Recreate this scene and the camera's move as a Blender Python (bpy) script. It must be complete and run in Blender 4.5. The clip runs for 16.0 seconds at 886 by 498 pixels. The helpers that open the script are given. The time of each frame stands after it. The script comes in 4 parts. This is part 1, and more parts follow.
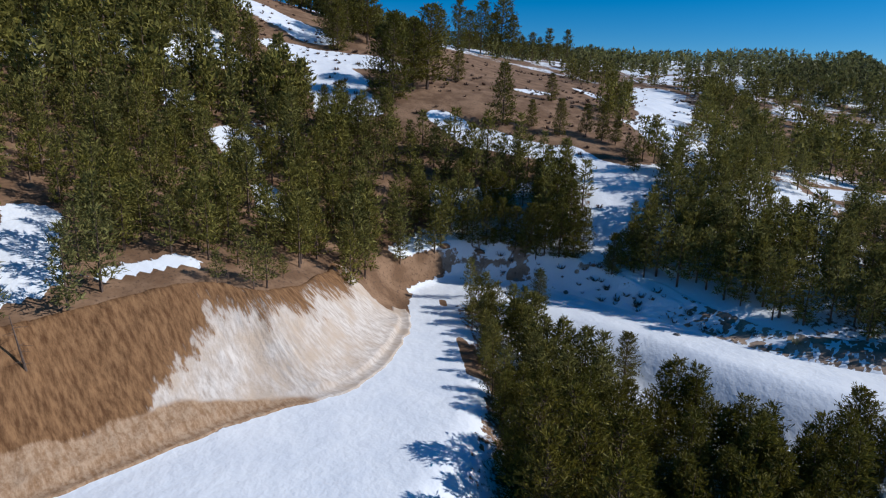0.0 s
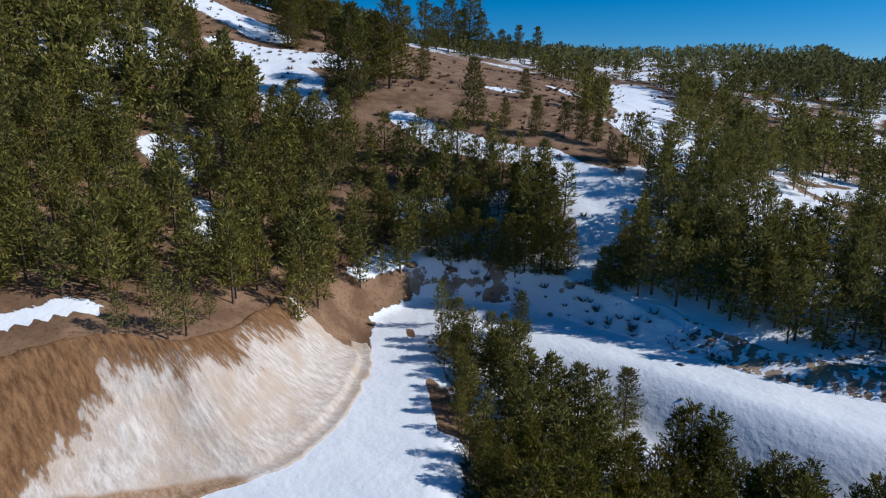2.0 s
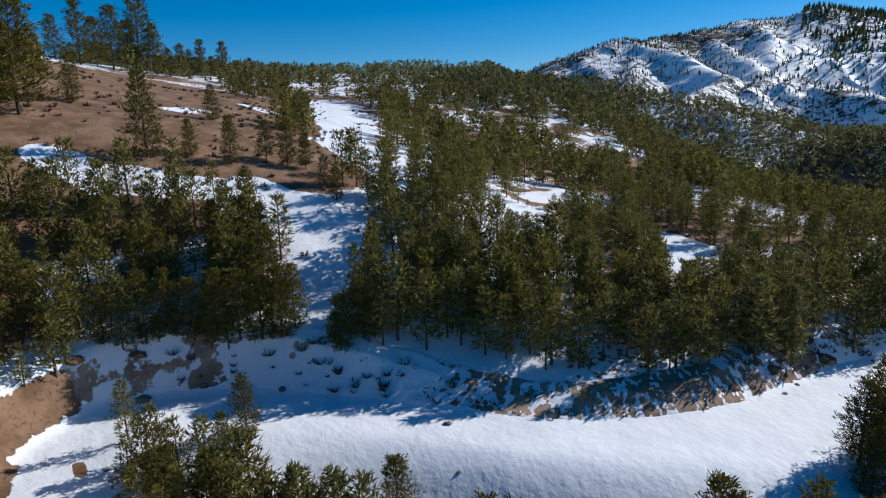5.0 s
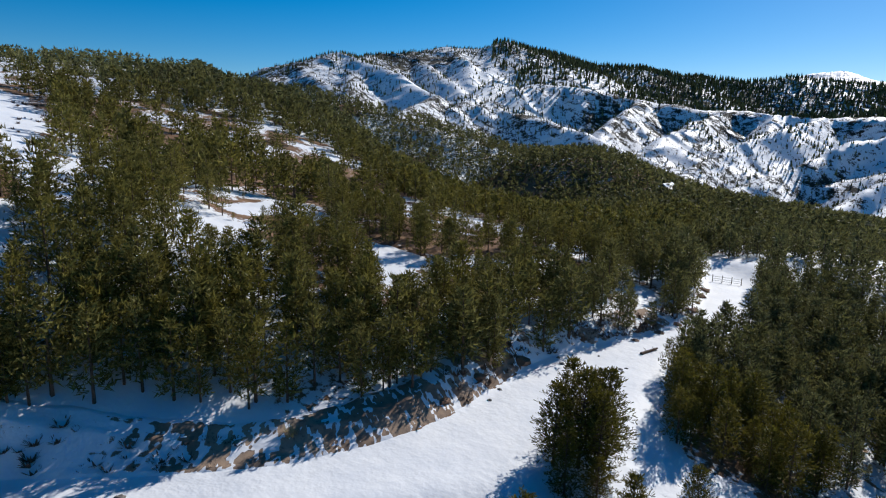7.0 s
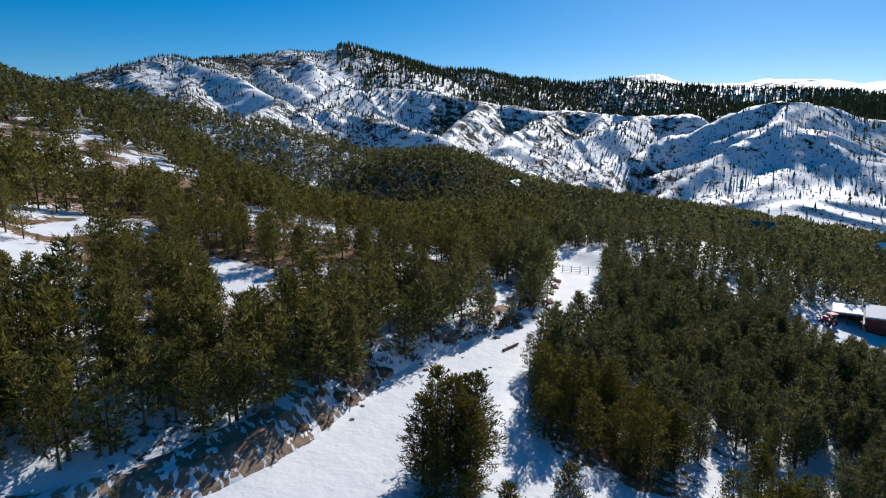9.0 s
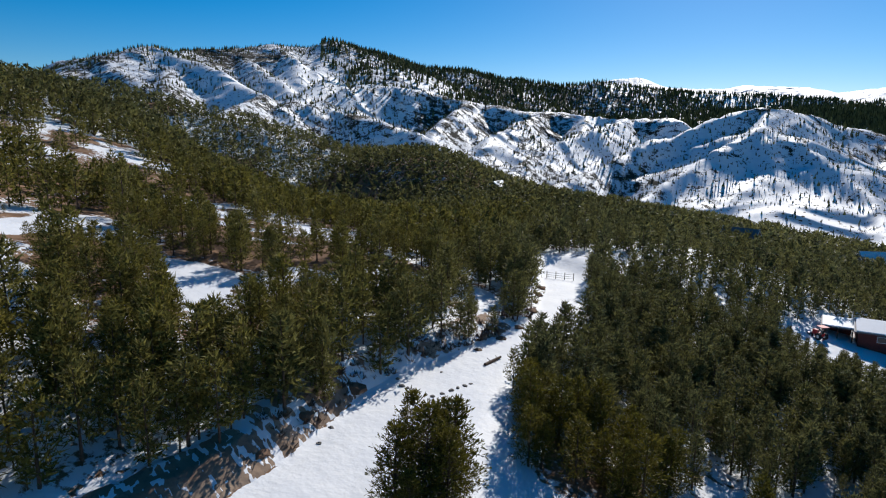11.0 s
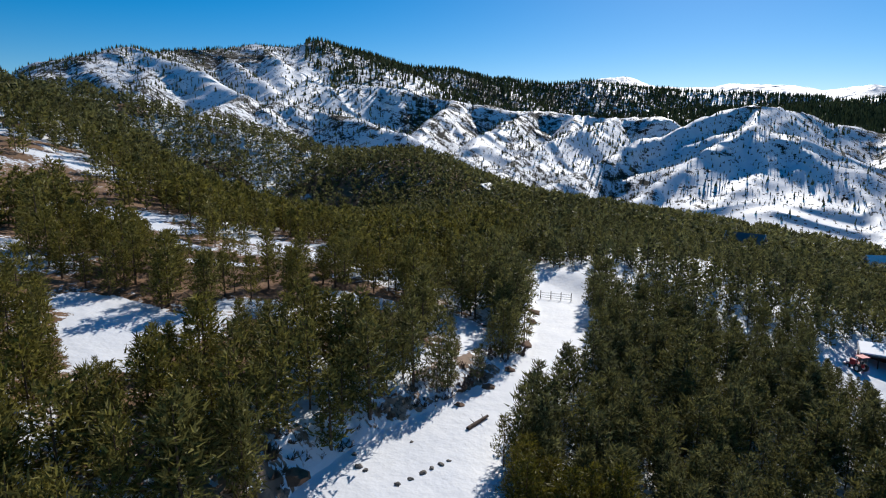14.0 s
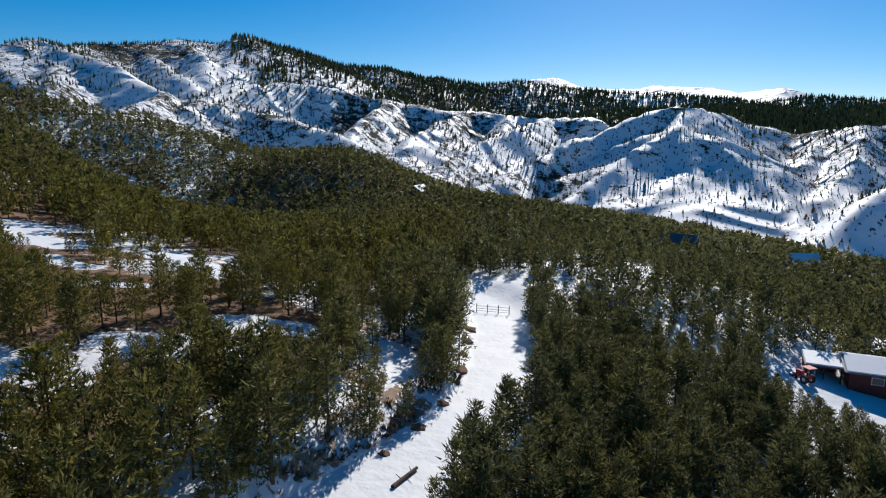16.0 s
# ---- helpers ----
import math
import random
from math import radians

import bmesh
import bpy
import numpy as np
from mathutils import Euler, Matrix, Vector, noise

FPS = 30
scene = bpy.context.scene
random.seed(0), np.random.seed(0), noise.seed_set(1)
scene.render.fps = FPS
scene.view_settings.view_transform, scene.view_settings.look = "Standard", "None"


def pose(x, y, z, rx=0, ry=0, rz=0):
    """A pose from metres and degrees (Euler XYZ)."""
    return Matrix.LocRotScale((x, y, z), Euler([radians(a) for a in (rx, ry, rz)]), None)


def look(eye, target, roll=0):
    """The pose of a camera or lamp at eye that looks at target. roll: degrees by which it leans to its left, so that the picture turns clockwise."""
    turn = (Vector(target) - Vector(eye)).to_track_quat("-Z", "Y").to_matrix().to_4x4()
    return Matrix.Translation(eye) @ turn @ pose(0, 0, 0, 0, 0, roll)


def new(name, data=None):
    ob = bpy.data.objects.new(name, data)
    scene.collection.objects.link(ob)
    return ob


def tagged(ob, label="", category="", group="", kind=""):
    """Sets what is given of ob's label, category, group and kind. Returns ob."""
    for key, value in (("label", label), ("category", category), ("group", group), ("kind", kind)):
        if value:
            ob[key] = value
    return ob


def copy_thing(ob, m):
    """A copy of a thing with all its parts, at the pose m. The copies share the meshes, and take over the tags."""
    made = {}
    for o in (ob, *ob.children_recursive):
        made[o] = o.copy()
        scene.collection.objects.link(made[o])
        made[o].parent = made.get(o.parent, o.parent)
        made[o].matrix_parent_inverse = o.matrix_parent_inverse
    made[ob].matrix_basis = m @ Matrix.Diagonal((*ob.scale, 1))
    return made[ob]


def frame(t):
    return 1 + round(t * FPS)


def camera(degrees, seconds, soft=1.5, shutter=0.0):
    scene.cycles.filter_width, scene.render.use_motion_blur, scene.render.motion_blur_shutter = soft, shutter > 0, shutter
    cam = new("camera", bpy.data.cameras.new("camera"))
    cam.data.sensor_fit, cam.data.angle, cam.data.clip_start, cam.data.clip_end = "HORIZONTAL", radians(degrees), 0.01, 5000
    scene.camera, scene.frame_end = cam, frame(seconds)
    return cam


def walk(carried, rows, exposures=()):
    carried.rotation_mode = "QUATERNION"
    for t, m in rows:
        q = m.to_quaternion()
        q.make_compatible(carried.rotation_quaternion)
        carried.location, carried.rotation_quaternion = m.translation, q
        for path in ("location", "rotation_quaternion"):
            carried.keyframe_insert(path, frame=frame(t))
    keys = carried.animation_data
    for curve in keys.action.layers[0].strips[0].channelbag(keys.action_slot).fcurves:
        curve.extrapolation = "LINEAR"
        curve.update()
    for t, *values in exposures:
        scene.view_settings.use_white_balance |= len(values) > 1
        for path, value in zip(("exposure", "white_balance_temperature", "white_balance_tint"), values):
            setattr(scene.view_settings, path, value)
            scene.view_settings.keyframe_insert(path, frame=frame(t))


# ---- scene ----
# ---- camera and its flight: seconds, eye, heading, pitch, roll ----
cam = camera(71.23, 16.0, soft=1.15)
EXPOSURES = [(0.0, -0.18, 5400, 10), (3.5, -0.17, 5400, 10), (5.0, -0.06, 5550, 10), (7.5, -0.12, 5750, 10), (16.0, -0.12, 5800, 10)]
FLIGHT = [
    (0, -0.00, 0.00, 28.00, 84.70, -13.14, 1.86),
    (0.5, -2.10, 0.30, 27.94, 84.67, -13.18, 1.83),
    (1, -4.84, 0.74, 27.87, 84.68, -13.16, 1.80),
    (1.5, -8.17, 1.41, 27.83, 84.40, -13.14, 1.69),
    (2, -11.99, 2.18, 27.79, 82.26, -12.98, 0.81),
    (2.5, -15.36, 2.88, 27.88, 82.07, -13.00, 1.59),
    (3, -18.36, 3.54, 28.00, 82.03, -13.00, 1.92),
    (3.5, -21.07, 4.37, 28.04, 78.86, -12.83, 0.88),
    (4, -23.86, 5.38, 27.90, 70.99, -12.29, -2.59),
    (4.5, -25.94, 6.49, 27.93, 66.19, -12.21, -0.45),
    (5, -27.70, 7.67, 27.94, 56.15, -11.71, -2.13),
    (5.2, -28.22, 8.21, 27.90, 51.99, -11.43, -3.11),
    (7.3, -30.67, 14.51, 27.51, 29.01, -11.02, 0.72),
    (7.5, -30.75, 14.92, 27.42, 27.97, -10.94, 0.04),
    (8, -31.07, 15.92, 27.27, 24.63, -10.84, -0.90),
    (8.5, -31.43, 16.97, 27.13, 20.14, -10.74, -1.55),
    (9, -31.70, 17.83, 27.01, 17.47, -10.72, -0.47),
    (9.2, -31.89, 18.16, 26.90, 16.42, -10.68, -0.16),
    (11.5, -33.44, 25.17, 27.00, 15.76, -10.83, 0.93),
    (12, -33.94, 27.92, 26.98, 15.76, -10.82, 0.95),
    (12.5, -34.44, 30.71, 27.05, 15.74, -10.83, 0.89),
    (13, -34.93, 33.55, 27.13, 15.70, -10.84, 0.88),
    (13.5, -35.32, 36.51, 27.15, 15.33, -10.82, 0.71),
    (14, -35.73, 39.29, 27.16, 14.73, -10.80, 0.45),
    (14.5, -36.06, 41.88, 27.18, 13.21, -10.76, 0.01),
    (15, -36.35, 44.40, 27.24, 10.51, -10.72, -0.86),
    (15.5, -36.50, 46.78, 27.30, 8.94, -10.75, -0.31),
    (16, -36.66, 49.19, 27.26, 8.73, -10.77, 0.60),
]
walk(cam, [(t, pose(x, y, z, 90 + pitch, 0, head) @ pose(0, 0, 0, 0, 0, roll))
           for t, x, y, z, head, pitch, roll in FLIGHT], exposures=EXPOSURES)
# ---- sky and sun ----
SUN_AZIMUTH = radians(9)      # from +y towards +x
SUN_HEIGHT = radians(33)
world = bpy.data.worlds.new("winter_sky")
scene.world = world
world.use_nodes = True
wn = world.node_tree.nodes
sky = wn.new("ShaderNodeTexSky")
sky.sky_type = "NISHITA"
sky.sun_disc = False
sky.sun_elevation = SUN_HEIGHT
sky.sun_rotation = SUN_AZIMUTH
sky.altitude = 2600
sky.air_density = 1.0
sky.dust_density = 1.8
sky.ozone_density = 2.5
deep = wn.new("ShaderNodeHueSaturation")
deep.inputs["Saturation"].default_value = 1.55
deep.inputs["Hue"].default_value = 0.493
world.node_tree.links.new(sky.outputs[0], deep.inputs["Color"])
world.node_tree.links.new(deep.outputs[0], wn["Background"].inputs[0])
wn["Background"].inputs[1].default_value = 0.088
sun = new("sun", bpy.data.lights.new("sun", "SUN"))
sun.data.energy = 5.0
sun.data.angle = radians(0.53)
sun.data.color = (1.0, 0.89, 0.74)
to_sun = Vector((math.sin(SUN_AZIMUTH) * math.cos(SUN_HEIGHT), math.cos(SUN_AZIMUTH) * math.cos(SUN_HEIGHT), math.sin(SUN_HEIGHT)))
sun.matrix_world = look(to_sun * 300, (0, 0, 0))
# ---- the lie of the land ----
# landforms: spot heights (x, y, z) of the slopes, before the road is cut in
HILL = [(-100, 38, 11), (-127, 24, 24), (-163, 37, 31.5), (-163, -22, 38), (-112, 2, 18), (-135, -15, 29),
        (-200, -60, 60), (-240, 10, 50), (-250, 55, 41), (-198, 85, 32), (-150, 75, 23), (-102, 63, 14), (-90, 30, 6),
        (-130, -60, 36), (-95, -35, 20), (-60, -45, 16), (-20, -60, 12), (-260, -150, 80)]
RIM = [(-46, -36, 9.8), (-50, -28, 9.4), (-56, -20, 9.2), (-61, -14, 9.2), (-66, -10.4, 8.6), (-71, -8.2, 8.0), (-77, -6.2, 7.2),
       (-86, -6, 6), (-95, -1, 5), (-102, 9, 6.5)]
WEST = [(-99, 78, 10), (-117, 127, 9), (-100, 146, 5), (-67, 114, 3.5), (-75, 85, 5), (-150, 130, 14),
        (-170, 180, 16), (-236, 259, 27), (-300, 200, 46), (-459, 272, 66), (-380, 180, 52), (-420, 420, 60),
        (-262, 312, 2), (-185, 300, -24), (-225, 330, -20), (-141, 227, -4), (-62, 172, -3), (-45, 185, -3.5), (-78, 293, -7), (-150, 400, 10)]
GULLY = [(-66, 22, -5), (-54, 33, -6.5), (-48, 43, -4.5), (-43, 60, -2.4), (-37, 75, -4), (-30, 100, -6), (-60, 14, -2.5), (-40, 12, -5),
         (-80, 16, -1.2), (-20, 20, -10), (0, 0, -5), (20, 40, -14), (0, 80, -12), (0, 120, -10), (8, 149, -8), (-12, 151, -5),
         (-20, 176, 1), (30, 200, -14), (78, 336, -28), (-20, 360, -16), (60, 100, -16), (80, -60, -10)]
FAR = [(-73, 523, -22), (-30, 514, -30), (10, 502, -35), (78, 469, -40), (129, 430, -45), (138, 405, -46), (60, 320, -28), (-10, 445, -27), (-80, 440, -22),
       (-120, 620, -24), (-400, 560, 20), (-900, 550, 50), (-1000, 250, 40), (-700, 430, 55), (-1032, 2022, 200), (300, 2300, 120), (1000, 2500, 120),
       (-1600, 1200, 110), (-1500, 0, 60), (-400, -500, 120), (500, -200, -20), (500, 300, -45), (900, 900, 40)]
SPOTS = np.array(HILL + RIM + WEST + GULLY + FAR, float)


def thin_plate(r):
    return r * r * np.log(r + 1e-9)


def fit_land(spots, soft):
    n = len(spots)
    xy = spots[:, :2] / 100.0
    k = thin_plate(np.hypot(xy[:, None, 0] - xy[None, :, 0], xy[:, None, 1] - xy[None, :, 1])) + soft * np.eye(n)
    side = np.c_[np.ones(n), xy]
    big = np.block([[k, side], [side.T, np.zeros((3, 3))]])
    return np.linalg.solve(big, np.r_[spots[:, 2], 0, 0, 0])


LAND = fit_land(SPOTS, 0.02)


def slopes(x, y):
    """The height of the slopes with no road."""
    x, y = np.broadcast_arrays(np.asarray(x, float), np.asarray(y, float))
    z = LAND[-3] + LAND[-2] * x / 100 + LAND[-1] * y / 100
    for w, (sx, sy, _) in zip(LAND, SPOTS):
        z = z + w * thin_plate(np.hypot(x - sx, y - sy) / 100)
    return z


# the road: (x, y, z, half width) along its middle
ROAD = np.array([(40, -52, 0, 9), (0, -40, 0, 9.5), (-24, -26, 0, 10), (-36, -15, 0, 10), (-46.5, -5, 0, 9.3), (-53, 0.2, 0, 6.6),
                 (-60, 3.2, 0, 5), (-68, 4.8, 0, 3.9), (-76, 5.4, 0, 3), (-84, 5.0, 0, 2.9), (-89.5, 7.0, 0.2, 2.9),
                 (-92.5, 11.5, 0.4, 2.9), (-91.5, 17, 0.4, 2.9), (-87, 24, 0.2, 2.8), (-78, 32.5, 0, 2.8), (-69, 39.5, 0, 2.9),
                 (-62.5, 46, -0.2, 3.2), (-57.5, 54, -0.5, 3.8), (-54.3, 62, -0.8, 4.6), (-53, 72, -1, 5),
                 (-51.4, 81, -1.2, 6), (-50, 90, -1.4, 4.8), (-47.9, 97, -1.5, 3.2), (-44.2, 106, -1.6, 3), (-41.7, 115, -2, 3.3), (-41.3, 126, -2.3, 3.2),
                 (-43.2, 146, -3, 3.4), (-44.6, 154, -3.3, 3.8), (-46.5, 160, -3.4, 2.4)], float)


def smooth_line(p, step):
    """A Catmull-Rom line through the points."""
    q = np.vstack([2 * p[0] - p[1], p, 2 * p[-1] - p[-2]])
    out = []
    for a, b, c, d in zip(q, q[1:], q[2:], q[3:]):
        for t in np.arange(0, 1, step / max(step, np.linalg.norm(c - b)))[:, None]:
            out.append(0.5 * (2 * b + (c - a) * t + (2 * a - 5 * b + 4 * c - d) * t**2 + (3 * b - a - 3 * c + d) * t**3))
    return np.vstack([np.concatenate(out) if out[0].ndim > 1 else np.array(out), p[-1:]])


ROADLINE = smooth_line(ROAD, 1.0)


def from_line(x, y, line):
    """For each place: how far it is from the road's edge (from the line, if it has no width), on which side (+1 left), the road's height, and the way along it."""
    x, y = np.broadcast_arrays(np.asarray(x, float), np.asarray(y, float))
    best, side, height, along, half = np.full(x.shape, 1e9), *[np.zeros(x.shape) for _ in range(4)]
    run = 0.0
    for a, b in zip(line[:-1], line[1:]):
        ux, uy = b[0] - a[0], b[1] - a[1]
        length = math.hypot(ux, uy)
        s = np.clip(((x - a[0]) * ux + (y - a[1]) * uy) / length**2, 0, 1)
        dx, dy = x - a[0] - s * ux, y - a[1] - s * uy
        d = np.hypot(dx, dy)
        near = d < best
        best = np.where(near, d, best)
        side = np.where(near, np.sign(ux * dy - uy * dx), side)
        height = np.where(near, a[2] + s * (b[2] - a[2]), height)
        along = np.where(near, run + s * length, along)
        if len(a) > 3:
            half = np.where(near, a[3] + s * (b[3] - a[3]), half)
        run += length
    return best - half, side, height, along


def ease(v):
    v = np.clip(v, 0, 1)
    return v * v * (3 - 2 * v)


def hash2(i, j, seed):
    n = (i.astype(np.int64) * 374761393 + j.astype(np.int64) * 668265263 + seed * 974711) & 0x7FFFFFFF
    n = ((n ^ (n >> 13)) * 1274126177) & 0x7FFFFFFF
    return ((n ^ (n >> 16)) & 0xFFFF) / 65535.0


def value_noise(x, y, seed=0):
    x, y = np.asarray(x, float), np.asarray(y, float)
    i, j = np.floor(x), np.floor(y)
    u, v = ease(x - i), ease(y - j)
    a, b = hash2(i, j, seed), hash2(i + 1, j, seed)
    c, d = hash2(i, j + 1, seed), hash2(i + 1, j + 1, seed)
    return (a * (1 - u) + b * u) * (1 - v) + (c * (1 - u) + d * u) * v


def fractal(x, y, size, seed=0, octaves=4, rough=0.5):
    total, amp, norm = 0.0, 1.0, 0.0
    for o in range(octaves):
        total = total + amp * value_noise(x / size * 2**o + 17.3 * o, y / size * 2**o - 9.1 * o, seed + o)
        norm += amp
        amp *= rough
    return total / norm


def ridged(x, y, size, seed=0, octaves=4):
    total, amp, norm = 0.0, 1.0, 0.0
    for o in range(octaves):
        n = 1 - np.abs(2 * value_noise(x / size * 2**o + 5.7 * o, y / size * 2**o + 3.1 * o, seed + o) - 1)
        total = total + amp * n
        norm += amp
        amp *= 0.5
    return total / norm


# crest lines of the mountains round the valley (x, y, z): the skyline, the spurs that come down from it, and the white hill
SKYLINE = [[(-1177, 982, 128), (-998, 957, 142), (-867, 944, 154), (-860, 984, 167), (-861, 1049, 165), (-887, 1156, 182), (-850, 1245, 192),
            (-811, 1329, 214), (-774, 1408, 213), (-711, 1440, 232), (-669, 1514, 218), (-630, 1637, 209), (-548, 1666, 188), (-475, 1739, 191),
            (-405, 1857, 180), (-299, 1926, 169), (-187, 1989, 166), (-102, 1993, 175), (-1, 2044, 163), (159, 2135, 154), (406, 2097, 138),
            (625, 2037, 118), (692, 1907, 128), (848, 1838, 110), (1151, 1777, 88)]]
FAR_SNOW = [[(-314, 3634, 283), (-189, 3641, 301), (11, 3644, 326), (186, 3738, 276), (470, 3811, 273), (588, 3793, 290), (871, 3735, 278),
             (950, 3507, 236), (1051, 3160, 237), (1151, 3016, 148)]]
LEFT_SPURS = [[(-860, 984, 167), (-706, 917, 129), (-612, 862, 103), (-507, 788, 69), (-466, 659, 49), (-396, 525, 31)],
              [(-883, 895, 143), (-718, 776, 97), (-549, 659, 54)], [(-861, 1049, 165), (-679, 811, 98), (-557, 652, 60)],
              [(-850, 1245, 192), (-716, 1093, 146), (-569, 949, 96), (-500, 874, 72)], [(-811, 1329, 214), (-674, 1177, 165), (-571, 1006, 108)],
              [(-711, 1440, 232), (-652, 1246, 160), (-556, 1014, 100)]]
TERRACE = [[(-524, 918, 80), (-492, 968, 112), (-462, 960, 90), (-419, 968, 98), (-371, 987, 91), (-330, 1000, 82), (-271, 1016, 73),
            (-219, 1028, 65), (-157, 1037, 60), (-26, 1024, 47), (47, 1001, 46)],
           [(-419, 968, 98), (-443, 847, 70), (-444, 802, 61)], [(-492, 968, 112), (-483, 860, 77), (-459, 747, 54)],
           [(-271, 1016, 73), (-271, 913, 51), (-273, 809, 28)], [(-86, 1023, 52), (-88, 923, 29), (-104, 831, 11)],
           [(-157, 1037, 60), (-177, 883, 34), (-203, 786, 13), (-218, 710, -3)]]
TERRACE_FOOT = [[(-488, 823, 67), (-441, 826, 60), (-390, 817, 49), (-332, 788, 35), (-284, 774, 23), (-234, 747, 10), (-194, 716, -2), (-143, 675, -13)]]
WHITE_HILL = [[(190, 853, 49), (156, 821, 55), (126, 797, 56), (89, 789, 52), (58, 778, 41), (26, 757, 27), (-5, 734, 17), (-40, 684, -3),
               (-81, 623, -17), (-97, 581, -24), (-104, 545, -36)],
              [(124, 798, 56), (103, 730, 36), (70, 701, 19), (46, 674, 4), (23, 647, -10), (-5, 604, -26), (-25, 574, -34), (-42, 530, -46)],
              [(103, 730, 36), (131, 714, 24), (145, 684, 10), (160, 648, -6), (170, 608, -23), (163, 557, -37), (150, 505, -50)],
              [(-26, 1024, 47), (-71, 874, 30), (-109, 811, 15), (-132, 728, -6), (-143, 675, -14)]]
RIGHT_SPURS = [[(190, 853, 49), (228, 873, 36), (279, 887, 27), (295, 838, 33), (307, 789, 36), (375, 788, 39)],
               [(295, 838, 33), (241, 752, 5), (195, 684, -19)], [(307, 789, 36), (256, 681, 3), (193, 599, -26)],
               [(257, 568, 7), (202, 529, -13), (151, 486, -34)]]
# the broad face of the white hill between its two spurs
HILL_FACE = [[(104, 728, 34), (99, 660, -9), (95, 590, -44), (93, 560, -58)], [(40, 668, 0), (37, 610, -28), (34, 560, -54)], [(150, 668, 2), (140, 600, -34), (134, 560, -55)]]
# the wooded ridge on the near side of the valley
WOOD_RIDGE = [[(-352, 337, 48), (-342, 347, 47), (-323, 365, 42), (-301, 383, 34), (-276, 402, 28), (-253, 427, 19), (-225, 453, 8),
               (-193, 477, -6), (-155, 494, -16), (-123, 506, -22)]]
# lines, steepness of their sides, size of the ribs on them, width of the rounded crest
MOUNTAINS = [(SKYLINE, 0.42, 130, 16), (FAR_SNOW, 0.40, 300, 30), (LEFT_SPURS, 0.70, 62, 6), (TERRACE, 0.84, 58, 5), (TERRACE_FOOT, 0.66, 40, 5),
             (WHITE_HILL, 0.86, 46, 4), (RIGHT_SPURS, 0.76, 50, 5), (HILL_FACE, 0.34, 34, 6), (WOOD_RIDGE, 0.60, 60, 9)]


def crest_height(x, y, lines, steep, rib, blunt, seed):
    """The height of slopes that fall away from crest lines, ribbed by gullies that run down them."""
    top = np.full(x.shape, -1e3)
    at = 0.0
    for line in lines:
        for (x0, y0, z0), (x1, y1, z1) in zip(line[:-1], line[1:]):
            ux, uy = x1 - x0, y1 - y0
            length = math.hypot(ux, uy)
            s = np.clip(((x - x0) * ux + (y - y0) * uy) / length**2, 0, 1)
            off = np.hypot(x - x0 - s * ux, y - y0 - s * uy)
            close = off < 420 + 2.5 * rib
            o = off[close]
            gully = ridged(at + s[close] * length + 0.3 * o, o * 0.22, rib, seed, 3)
            rise = z0 + s[close] * (z1 - z0) - steep * (1.26 - 0.42 * gully) * (np.hypot(o, blunt) - blunt)
            top[close] = np.maximum(top[close], rise)
            at += length
        at += 777.0
    return top


def mountain_land(x, y):
    """The valley floor beyond the woods and the mountains round it."""
    r, head = np.hypot(x + 36, y - 44), np.degrees(np.arctan2(-x - 36, y - 44))
    z = -36 + 0.075 * np.maximum(r - 480, 0) + 34 * ease((head - 8) / 40) * ease((r - 380) / 200)
    east = ease((15 - head) / 8)
    z = z * (1 - east) + east * (-60 + 0.11 * np.clip(r - 520, 0, 1500))
    for n, (lines, steep, rib, blunt) in enumerate(MOUNTAINS):
        z = np.maximum(z, crest_height(x, y, lines, steep, rib, blunt, 131 + 7 * n))
    rough = ease((r - 470) / 200)
    return z + rough * (9 * (ridged(x, y, 75, 35, 4) - 0.6) + 5 * (ridged(x, y, 27, 38, 3) - 0.6) + 3 * (fractal(x, y, 24, 37, 3) - 0.5))


def land(x, y):
    """The height of the ground."""
    x, y = np.broadcast_arrays(np.asarray(x, float), np.asarray(y, float))
    z = slopes(x, y)
    z = z + 1.6 * (fractal(x, y, 22, 3) - 0.5) + 0.5 * (fractal(x, y, 4, 7, 3) - 0.5)
    # beyond the woods: the valley and the mountains
    r, head = np.hypot(x + 36, y - 44), np.degrees(np.arctan2(-x - 36, y - 44))
    away = (r > 260) & (y > 60) & (head < 54)
    if away.any():
        w = ease((r[away] - 430) / 100) * ease((54 - head[away]) / 7)
        high = mountain_land(x[away], y[away])
        wood = ease((r[away] - 270) / 70) * ease((54 - head[away]) / 7)
        ridge = np.maximum(z[away], crest_height(x[away], y[away], WOOD_RIDGE, 0.60, 60, 9, 180))
        z = z.copy()
        z[away] = (z[away] * (1 - wood) + ridge * wood) * (1 - w) + high * w
    # the road bed and its banks
    near = (np.abs(x + 40) < 140) & (np.abs(y - 60) < 160)
    out = z.copy()
    if near.any():
        d, side, rz, along = from_line(x[near], y[near], ROADLINE)
        zn = z[near]
        cut = np.where(side < 0, 7.0, 3.6)
        cut = np.where(side > 0, 3.6 + 5.9 * ease((CLIFF_END + 3 - along) / 16), cut)
        w = ease(d / cut) * 0.5 + 0.5 * np.clip(d / cut, 0, 1)
        rim = rz + 0.16 * (fractal(x[near], y[near], 3.0, 5, 3) - 0.5) * ease((d + 3) / 2)
        out[near] = rim * (1 - w) + zn * w
    return out


def along_at(px, py):
    return float(from_line(np.array([px]), np.array([py]), ROADLINE)[3][0])


CLIFF_END = along_at(-88.5, 5.0)
BEND_END = along_at(-91, 19)
LEG_MID = along_at(-64, 44.5)


